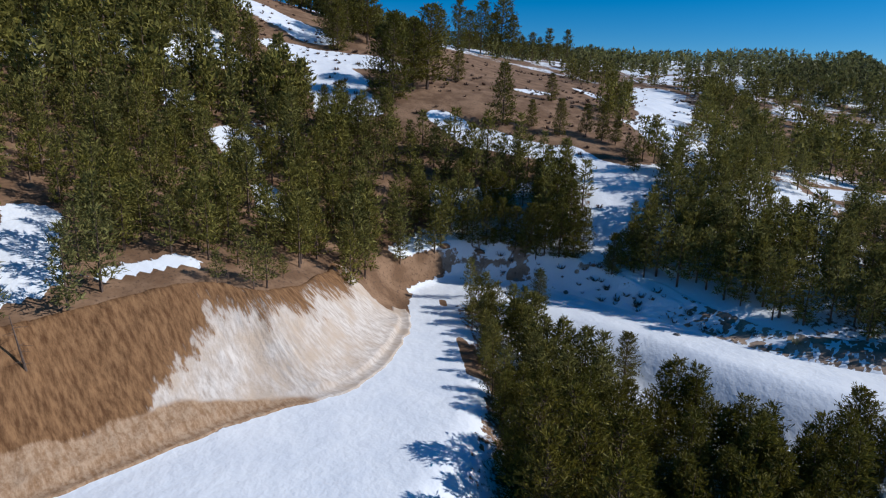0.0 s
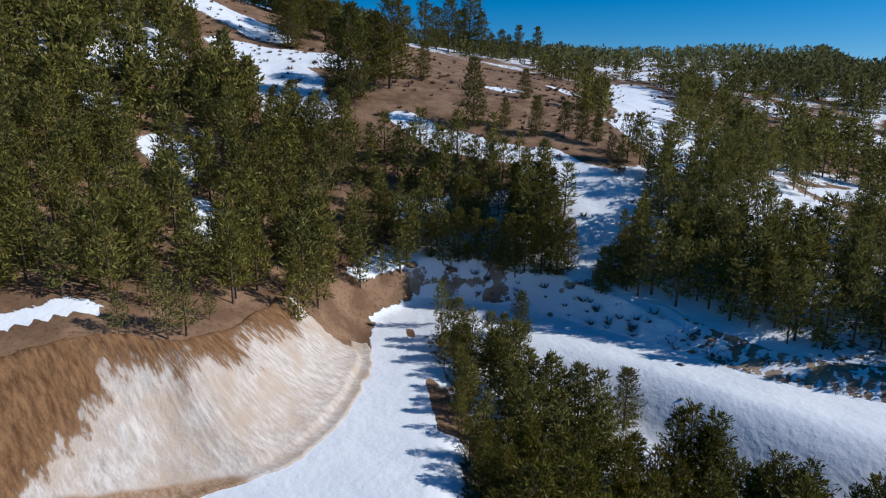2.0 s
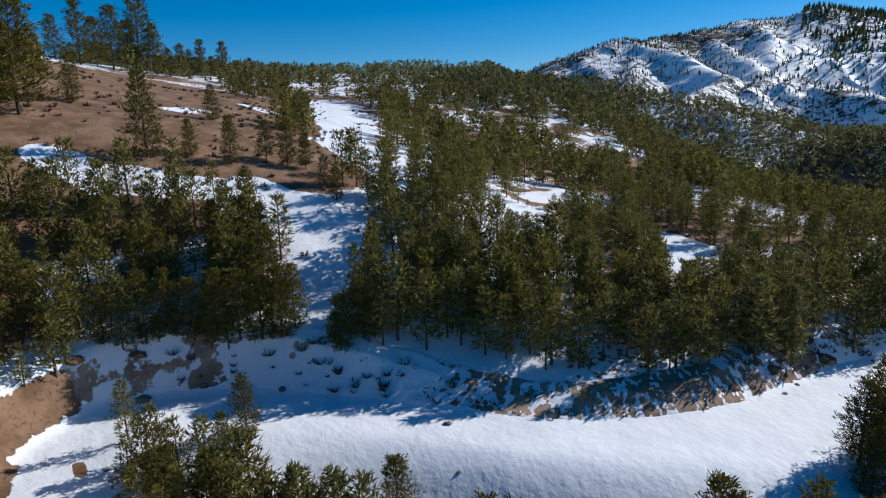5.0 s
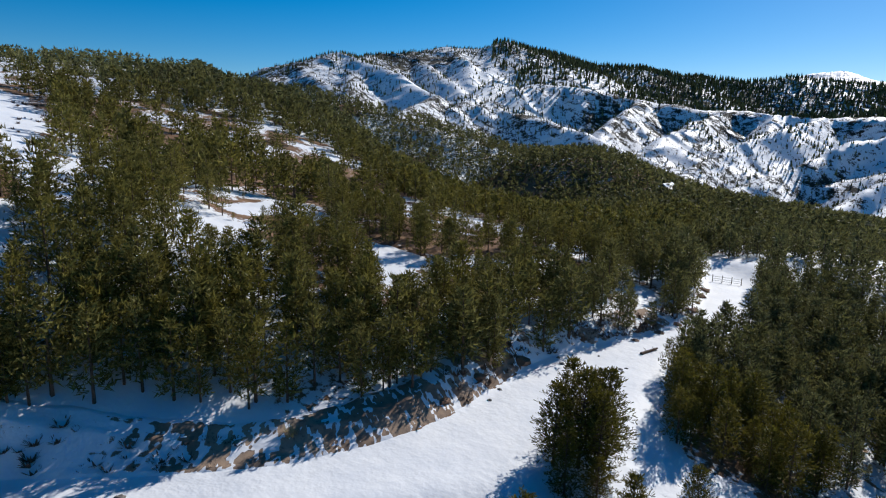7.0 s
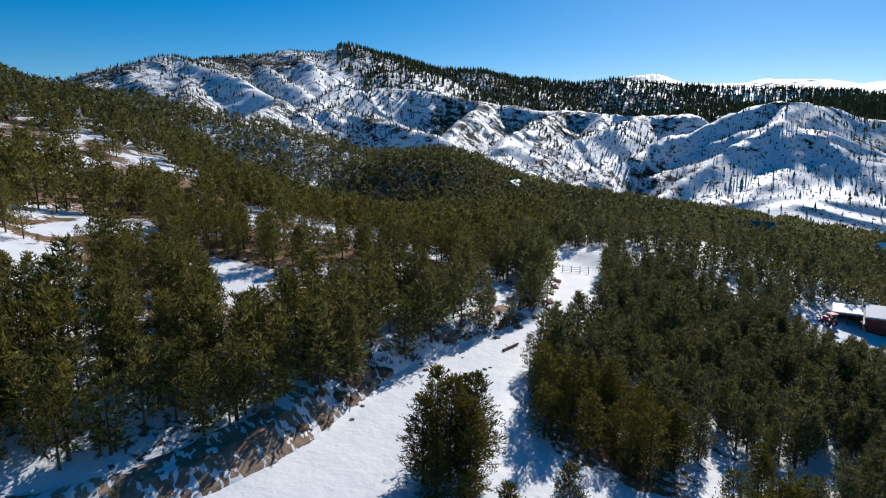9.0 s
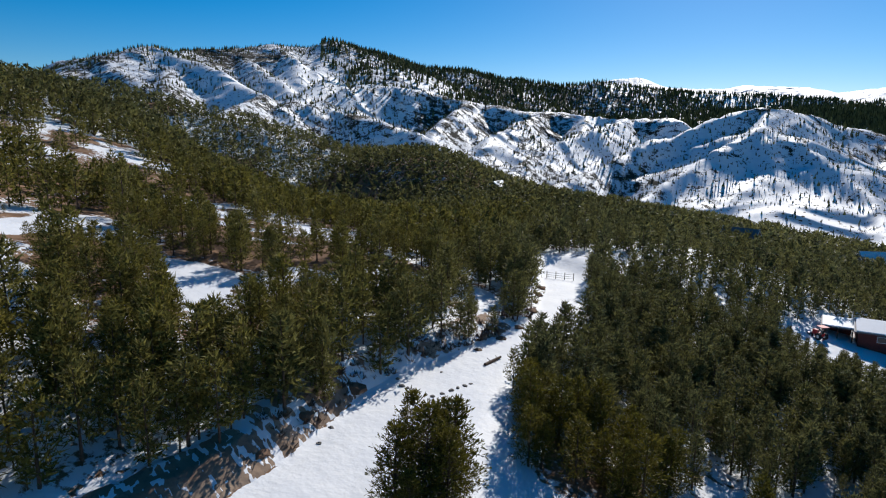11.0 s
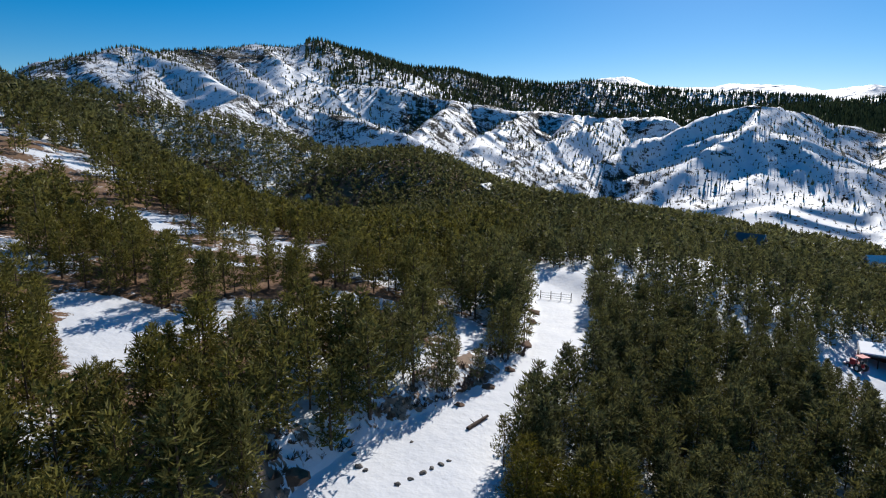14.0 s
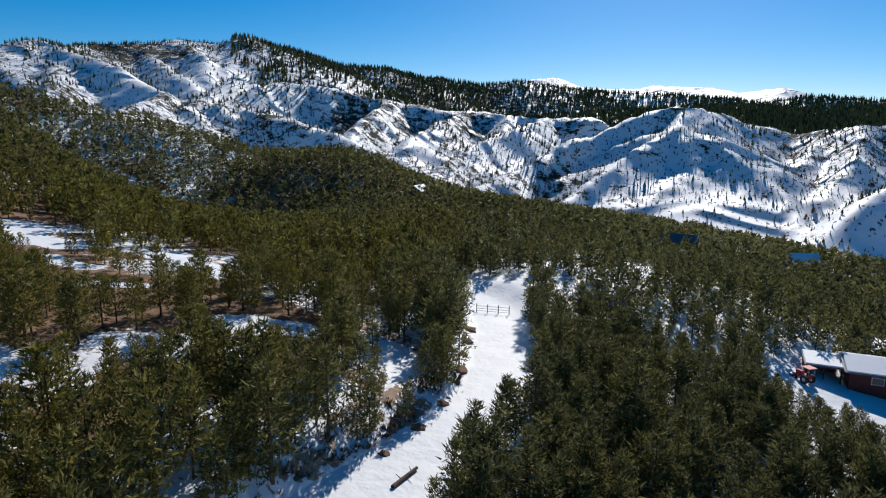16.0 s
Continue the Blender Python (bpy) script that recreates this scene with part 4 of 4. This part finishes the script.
# ---- low scrub on the brow and along the banks ----
def scrub():
    rng = np.random.default_rng(8)
    x, y = jittered(2.6, (-260, -60), (-90, 100), rng)
    deep = strip_depth(x, y, BROW)
    snow = strip_depth(x, y, OPEN_SNOW)
    chance = np.where((deep > -0.25) & (snow < 0.1), 0.05 + 0.5 * (fractal(x, y, 16, 95, 3) > 0.55), 0.0)
    chance = np.maximum(chance, np.where((snow > -0.1) & (snow < 0.6), 0.34, 0))
    keep = rng.random(len(x)) < chance
    x, y = x[keep], y[keep]
    lx, ly = [], []
    for k in range(260):
        s = LEG_MID - 30 + rng.random() * 40 if k < 70 else LEG_MID + 40 + rng.random() * 66
        p = ROADLINE[min(int(s * 0.98), len(ROADLINE) - 2)]
        q = ROADLINE[min(int(s * 0.98) + 1, len(ROADLINE) - 1)]
        way = (q - p)[:2] / np.linalg.norm((q - p)[:2])
        off = p[3] + 0.8 + 3.2 * rng.random()
        lx.append(p[0] - way[1] * off)
        ly.append(p[1] + way[0] * off)
    x, y = np.r_[x, lx], np.r_[y, ly]
    z = land(x, y)
    verts, faces, at = [], [], 0
    for px, py, pz in zip(x, y, z):
        n = 26
        size = rng.uniform(0.35, 1.1)
        ang, up = rng.uniform(0, 6.283, n), rng.uniform(0.25, 1.0, n)
        out = np.stack([np.cos(ang) * (1.15 - 0.5 * up), np.sin(ang) * (1.15 - 0.5 * up), up * 0.85], -1)
        root = np.stack([np.cos(ang), np.sin(ang), 0 * ang - 0.15], -1) * 0.25
        side = np.stack([-np.sin(ang), np.cos(ang), 0 * ang], -1) * 0.16
        tri = np.stack([root - side, root + side, out], 1) * size + (px, py, pz)
        verts.append(tri.reshape(-1, 3))
    verts = np.concatenate(verts)
    me = mesh_of("scrub", verts, np.arange(len(verts)).reshape(-1, 3), [TWIGS])
    return tagged(new("scrub", me), "low leafless brown scrub on the bare brow and road bank", "scrub", kind="stuff")


scrub()


# ---- buildings, gate and loose things ----
def part(name, bm, mat, parent, label=""):
    me = bpy.data.meshes.new(name)
    bmesh.ops.recalc_face_normals(bm, faces=bm.faces)
    bm.to_mesh(me)
    bm.free()
    me.materials.append(mat)
    ob = new(name, me)
    ob.parent = parent
    if label:
        tagged(ob, label)
    return ob


def thing(name, m, label, category, group=""):
    ob = new(name, None)
    ob.empty_display_size = 0.3
    ob.matrix_basis = m
    return tagged(ob, label, category, group)


def box(bm, size, at, bevel=0.02, turn=(0, 0, 0)):
    r = bmesh.ops.create_cube(bm, size=1.0, matrix=pose(*at, *turn) @ Matrix.Diagonal((*size, 1)))
    edges = list({e for v in r["verts"] for e in v.link_edges})
    if bevel:
        bmesh.ops.bevel(bm, geom=edges, offset=bevel, segments=1, affect="EDGES")
    return bm


def rod(bm, a, b, r0, r1=None, sides=8):
    a, b = Vector(a), Vector(b)
    m = Matrix.Translation((a + b) / 2) @ (b - a).to_track_quat("Z", "Y").to_matrix().to_4x4()
    bmesh.ops.create_cone(bm, cap_ends=True, segments=sides, radius1=r0, radius2=r0 if r1 is None else r1, depth=(b - a).length, matrix=m)
    return bm


def ground_at(x, y):
    return float(land(np.array([float(x)]), np.array([float(y)]))[0])


SNOW = plain("roof_snow", (0.84, 0.86, 0.88), 0.6, vary=0.04, scale=1.0)
RED_WALL = plain("red_board", (0.16, 0.035, 0.025), 0.8, vary=0.3)
DARK_TIMBER = plain("dark_timber", (0.045, 0.032, 0.026), 0.85, vary=0.3)
TRIM = plain("white_trim", (0.75, 0.74, 0.72), 0.6, vary=0.08)
GREY_ROOF = plain("grey_roof", (0.16, 0.15, 0.15), 0.6, vary=0.2)
BLUE_WALL = plain("blue_grey_wall", (0.10, 0.14, 0.20), 0.7, vary=0.2)
STEEL = plain("galvanised_steel", (0.30, 0.30, 0.31), 0.45, 0.8, vary=0.15)
POST = plain("weathered_post", (0.16, 0.13, 0.10), 0.9, vary=0.3)
RED_PAINT = plain("red_paint", (0.55, 0.03, 0.02), 0.4, vary=0.15)
FADED_RED = plain("faded_red_canopy", (0.75, 0.22, 0.18), 0.6, vary=0.12)
RUBBER = plain("rubber", (0.02, 0.02, 0.02), 0.8, vary=0.3)
ROCK = plain("rock", (0.17, 0.15, 0.13), 0.9, vary=0.35, scale=2)
GLASS = plain("dark_glass", (0.02, 0.03, 0.04), 0.1, vary=0.1)
STRAW = plain("dry_grass", (0.42, 0.33, 0.14), 0.9, vary=0.3)


def roof_slab(bm, length, half, eave, ridge, thick, over):
    """A pitched roof of two thick slabs; its ridge runs along x."""
    slope = (ridge - eave) / half
    for side in (-1, 1):
        run = half + over
        low = ridge - slope * run
        lx = length / 2 + over
        quad = [(-lx, 0, ridge), (lx, 0, ridge), (lx, side * run, low), (-lx, side * run, low)]
        v = [bm.verts.new(q) for q in quad] + [bm.verts.new((q[0], q[1], q[2] + thick)) for q in quad]
        for f in ((0, 1, 2, 3), (7, 6, 5, 4), (0, 4, 5, 1), (1, 5, 6, 2), (2, 6, 7, 3), (3, 7, 4, 0)):
            bm.faces.new([v[i] for i in f])
    return bm


def walls_with_gables(bm, length, width, eave, ridge):
    box(bm, (length, width, eave + 1.5), (0, 0, (eave - 1.5) / 2), 0)
    for side in (-1, 1):
        x0, x1 = side * length / 2, side * (length / 2 - 0.2)
        v = [bm.verts.new((x, y, z)) for x in (x0, x1) for y, z in ((-width / 2, eave), (width / 2, eave), (0, ridge - 0.02))]
        bm.faces.new(v[:3])
        bm.faces.new(v[3:])
        for a, b in ((0, 1), (1, 2), (2, 0)):
            bm.faces.new((v[a], v[b], v[b + 3], v[a + 3]))
    return bm


def house(name, m, size, eave, ridge, wall, roof, label, snow, windows=()):
    length, width = size
    root = thing(name, m, label, "building")
    body = part("wall", walls_with_gables(bmesh.new(), length, width, eave, ridge), wall, root)
    top = part("roof", roof_slab(bmesh.new(), length, width / 2, eave, ridge, 0.16, 0.55), roof, root)
    if snow:
        part("snow_layer", roof_slab(bmesh.new(), length - 0.2, width / 2 - 0.1, eave + 0.164, ridge + 0.164, 0.22, 0.5), SNOW, top, "white snow lying on the roof")
    for side in (-1, 1):
        for face in (-1, 1):
            bm = bmesh.new()
            slope = math.atan2(ridge - eave, width / 2)
            reach = math.hypot(ridge - eave, width / 2) + 0.6
            box(bm, (0.12, reach, 0.22), (side * (length / 2 + 0.62), face * width / 4, (eave + ridge) / 2 + 0.02), 0.01, (-face * math.degrees(slope), 0, 0))
            part("bargeboard", bm, TRIM, top, "white painted bargeboard")
    for wx, wy, wz, ww, wh, across in windows:
        bm = box(bmesh.new(), (ww, 0.10, wh) if not across else (0.10, ww, wh), (wx, wy, wz), 0.01)
        frame_ob = part("window", bm, TRIM, body, "white window frame")
        off = 0.03
        at = (wx, wy + math.copysign(off, wy), wz) if not across else (wx + math.copysign(off, wx), wy, wz)
        part("pane", box(bmesh.new(), (ww - 0.2, 0.08, wh - 0.2) if not across else (0.08, ww - 0.2, wh - 0.2), at, 0), GLASS, frame_ob, "dark window glass")
    return root


# the red barn with its open lean-to, and the tractor before it
yard = -8.6
barn_turn = -14
barn = house("barn", pose(17.4, 143.4, yard, 0, 0, barn_turn), (16, 8), 2.5, 3.6, RED_WALL, GREY_ROOF,
             "dark red board barn with a snow-covered roof", True,
             [(-4.5, -4.0, 1.5, 1.6, 1.1, False), (1.5, -4.0, 1.5, 1.6, 1.1, False)])
part("door", box(bmesh.new(), (2.8, 0.12, 2.4), (-1.8, -4.03, 1.2), 0.02), DARK_TIMBER, barn, "dark barn door")


def lean_to(m):
    root = thing("open_shed", m, "open-fronted dark shed with a snow-covered roof beside the barn", "shed")
    for x in (-2.2, 0.0, 2.2):
        part("post", rod(bmesh.new(), (x, -2.1, -1.0), (x, -2.1, 2.3), 0.10), DARK_TIMBER, root)
    part("back_wall", box(bmesh.new(), (4.6, 0.14, 3.8), (0, 2.1, 0.9), 0.02), RED_WALL, root)
    part("side_wall", box(bmesh.new(), (0.14, 4.2, 3.4), (-2.3, 0, 0.7), 0.02), RED_WALL, root)
    top = part("roof", box(bmesh.new(), (5.2, 5.0, 0.14), (0, 0, 2.62), 0.02, (7, 0, 0)), GREY_ROOF, root)
    part("snow_layer", box(bmesh.new(), (5.0, 4.8, 0.24), (0, 0, 2.83), 0.08, (7, 0, 0)), SNOW, top, "white snow lying on the roof")
    return root


lean_to(pose(6.6, 145.4, yard, 0, 0, barn_turn))


def tractor(m):
    root = thing("tractor", m, "small red tractor with a faded red canopy", "tractor")
    body = part("body", box(bmesh.new(), (0.62, 2.3, 0.55), (0, 0.3, 0.95), 0.06), RED_PAINT, root)
    part("hood", box(bmesh.new(), (0.56, 1.2, 0.42), (0, 0.95, 1.30), 0.08), RED_PAINT, body)
    part("seat", box(bmesh.new(), (0.46, 0.44, 0.5), (0, -0.5, 1.42), 0.08), RUBBER, root, "black seat")
    part("steering_wheel", rod(bmesh.new(), (0, 0.06, 1.66), (0, 0.03, 1.69), 0.18), RUBBER, root)
    for x in (-0.55, 0.55):
        for y in (-0.95, -0.05):
            part("canopy_post", rod(bmesh.new(), (x, y, 1.1), (x, y, 2.35), 0.03), STEEL, root)
        w = part("rear_wheel", rod(bmesh.new(), (x * 1.15 - 0.17, -0.5, 0.62), (x * 1.15 + 0.17, -0.5, 0.62), 0.62, sides=20), RUBBER, root, "large black rear tyre")
        part("rim", rod(bmesh.new(), (x * 1.15 - 0.18, -0.5, 0.62), (x * 1.15 + 0.18, -0.5, 0.62), 0.30, sides=14), TRIM, w, "pale wheel rim")
        w = part("front_wheel", rod(bmesh.new(), (x - 0.11, 1.25, 0.36), (x + 0.11, 1.25, 0.36), 0.36, sides=16), RUBBER, root, "small black front tyre")
        part("rim", rod(bmesh.new(), (x - 0.12, 1.25, 0.36), (x + 0.12, 1.25, 0.36), 0.18, sides=12), TRIM, w, "pale wheel rim")
    part("canopy", box(bmesh.new(), (1.5, 1.5, 0.10), (0, -0.5, 2.40), 0.04), FADED_RED, root, "faded red canopy roof")
    part("bucket", box(bmesh.new(), (1.4, 0.5, 0.45), (0, 2.0, 0.45), 0.05), STEEL, root, "steel front bucket")
    return root


tractor(pose(2.6, 141.0, ground_at(2.6, 141.0) + 0.02, 0, 0, 25))
house("small_house", pose(23.5, 160, -10.6, 0, 0, 70), (6, 5), 2.2, 3.6, RED_WALL, GREY_ROOF, "small red house with a snow-covered gable roof among pines", True,
      [(3.5, 0, 1.4, 1.2, 1.0, True)])
house("cabin", pose(72, 318, ground_at(72, 318) + 0.6, 0, 0, 8), (10.5, 8.5), 3.2, 7.2, BLUE_WALL, GREY_ROOF, "blue-grey house with a white-trimmed snowy gable roof", True,
      [(-2.2, -4.25, 1.6, 1.4, 1.2, False), (2.2, -4.25, 1.6, 1.4, 1.2, False)])
house("cabin", pose(10, 262, ground_at(10, 262) + 3.5, 0, 0, -25), (11, 8), 3.0, 6.0, DARK_TIMBER, GREY_ROOF, "dark timber house with a grey shingle roof above the trees", False,
      [(-2.5, -4.0, 1.5, 1.3, 1.1, False)])
house("cabin", pose(-96, 354, ground_at(-96, 354) + 2.0, 0, 0, 75), (10, 7), 3.0, 5.6, DARK_TIMBER, GREY_ROOF, "timber house with a snow-covered roof in the valley forest", True,
      [(-2.0, -3.5, 1.5, 1.3, 1.1, False)])
house("cabin", pose(-66, 505, ground_at(-66, 505) + 0.4, 0, 0, 4), (17, 7), 2.8, 4.6, DARK_TIMBER, GREY_ROOF, "long low dark house on the snowy hillside", True,
      [(-4.0, -3.5, 1.4, 1.6, 1.1, False), (3.0, -3.5, 1.4, 1.6, 1.1, False)])
house("cabin", pose(118, 372, ground_at(118, 372) + 0.4, 0, 0, -10), (9, 7), 3.0, 5.6, BLUE_WALL, GREY_ROOF, "pale blue house with a snowy roof beyond the trees", True,
      [(-2.0, -3.5, 1.5, 1.3, 1.1, False)])


def gate():
    """A pipe gate across the road between posts, with a wire fence beside it."""
    a, b = Vector((-46.4, 151.4)), Vector((-40.8, 150.6))
    za, zb = ground_at(*a), ground_at(*b)
    root = thing("road_gate", pose(a.x, a.y, za), "grey pipe gate closed across the snowy road", "gate")
    way = Vector((b.x - a.x, b.y - a.y, zb - za))
    for s in (0.0, 0.34, 0.67, 1.0):
        p = way * s
        part("post", rod(bmesh.new(), (p.x, p.y, p.z - 0.5), (p.x, p.y, p.z + 1.55), 0.075), POST, root, "weathered wooden post")
    for h in (0.35, 0.75, 1.2):
        part("rail", rod(bmesh.new(), (0, 0, h), (way.x, way.y, way.z + h), 0.035), STEEL, root, "galvanised gate rail")
    for n in range(5):
        x, y = -46.4 - 2.6 * (n + 1), 151.4 + 0.5 * (n + 1)
        post = thing("fence_post", pose(x, y, ground_at(x, y)), "weathered wooden fence post in the snow", "fence post", "fence posts beside the gate")
        part("post", rod(bmesh.new(), (0, 0, -0.5), (0, 0, 1.35), 0.07, 0.06), POST, post)


gate()


def lump(seed, size, flat):
    rng = np.random.default_rng(seed)
    bm = bmesh.new()
    bmesh.ops.create_icosphere(bm, subdivisions=2, radius=1.0)
    for v in bm.verts:
        v.co = v.co * (1 + 0.5 * (noise.noise(v.co * 1.6 + Vector((seed * 3.1, 0, 0)))))
        v.co.x *= size * rng.uniform(0.97, 1.03)
        v.co.y *= size * 0.8
        v.co.z *= size * flat
    return bm


# rocks and clods on the snow of the road and at the foot of its bank: x, y, size
for n, (x, y, size) in enumerate([(-55, 84.6, 0.42), (-54.2, 84.2, 0.3), (-56.2, 86.5, 0.35), (-50.9, 82.9, 0.34), (-50.1, 84.0, 0.30), (-49.4, 85.2, 0.38),
                                  (-48.9, 86.1, 0.28), (-48.3, 87.0, 0.33), (-47.8, 87.8, 0.22), (-52.0, 90.2, 0.20), (-58.6, 78.5, 0.5), (-57.9, 72.6, 0.36),
                                  (-95.6, 14.8, 0.9), (-93.8, 20.6, 0.6), (-88.6, 27.4, 0.5), (-57.6, 69.6, 0.3), (-72.3, 37.4, 0.45),
                                  (-66.5, 34.5, 0.22), (-47.6, 110.2, 0.35), (-45.7, 113.0, 0.3)]):
    rock = new("rock", None)
    rock.matrix_basis = pose(x, y, ground_at(x, y), 0, 0, 47 * n)
    tagged(rock, "dark rock showing through the snow", "rock", "rocks along the road")
    part("stone", lump(n + 1, size, 0.55), ROCK, rock)


def log_on_snow(m):
    root = thing("fallen_log", m, "dark fallen log half sunk in snow", "log")
    part("stem", rod(bmesh.new(), (-1.7, 0, 0.12), (1.7, 0.25, 0.2), 0.22, 0.14, 9), BARK, root)
    for x, y, z in ((-0.6, 0.6, 0.6), (0.5, -0.5, 0.55), (1.1, 0.7, 0.4)):
        part("branch", rod(bmesh.new(), (x * 0.8, 0.1, 0.2), (x * 1.1, y, z), 0.06, 0.02, 6), BARK, root)
    return root


log_on_snow(pose(-46.7, 95.6, ground_at(-46.7, 95.6), 0, 0, 62))
# earth mounds thrown up at the edge of the road: x, y, size
for n, (x, y, size) in enumerate([(-58.9, 80.2, 1.5), (-60.2, 71.4, 1.1), (-60.6, 64.6, 0.9), (-55.4, 93.2, 0.8), (-49.6, 99.4, 0.7), (-47.6, 105.0, 1.0), (-46.4, 111.2, 1.1),
                                  (-45.9, 117.4, 1.0), (-45.6, 121.5, 1.3), (-45.9, 127.5, 0.9), (-46.2, 133.4, 1.3), (-46.6, 139.6, 1.4), (-98.4, 9.4, 1.2), (-98.0, 15.2, 1.0), (-92.4, 28.2, 0.8)]):
    mound = new("earth_mound", None)
    mound.matrix_basis = pose(x, y, ground_at(x, y) - 0.1, 0, 0, 31 * n)
    tagged(mound, "mound of bare brown earth beside the road", "mound", "earth mounds beside the road")
    part("soil", lump(40 + n, size, 0.4), EARTH, mound)


def snag(m):
    """A dead, leaning tree on the rim of the cutting."""
    root = thing("dead_tree", m, "dead bare tree leaning over the cutting", "dead tree")
    part("trunk", rod(bmesh.new(), (0, 0, -0.5), (0.9, 0.4, 5.2), 0.13, 0.03, 7), BARK, root)
    rng = np.random.default_rng(3)
    for k in range(14):
        s = rng.uniform(0.3, 0.95)
        a = rng.uniform(0, 6.283)
        p = Vector((0.9 * s, 0.4 * s, 5.5 * s - 0.4))
        q = p + Vector((math.cos(a), math.sin(a), rng.uniform(-0.5, 0.2))) * rng.uniform(0.5, 1.1)
        part("branch", rod(bmesh.new(), p, q, 0.025, 0.008, 5), BARK, root)
    return root


snag(pose(-46.8, -27.4, ground_at(-46.8, -27.4), 0, 0, -120))


def grass_tuft(m):
    rng = np.random.default_rng(4)
    bm = bmesh.new()
    for _ in range(90):
        a, r = rng.uniform(0, 6.283), rng.uniform(0, 0.5)
        p = Vector((r * math.cos(a), r * math.sin(a), -0.1))
        q = p + Vector((math.cos(a) * 0.5, math.sin(a) * 0.5, rng.uniform(0.5, 1.0)))
        w = Vector((-math.sin(a), math.cos(a), 0)) * 0.03
        bm.faces.new([bm.verts.new(v) for v in (p - w, p + w, q)])
    root = thing("grass_clump", m, "tall clump of dry yellow grass on the bank", "grass")
    part("blades", bm, STRAW, root)


grass_tuft(pose(-67.6, 50.4, ground_at(-67.6, 50.4) + 0.15))
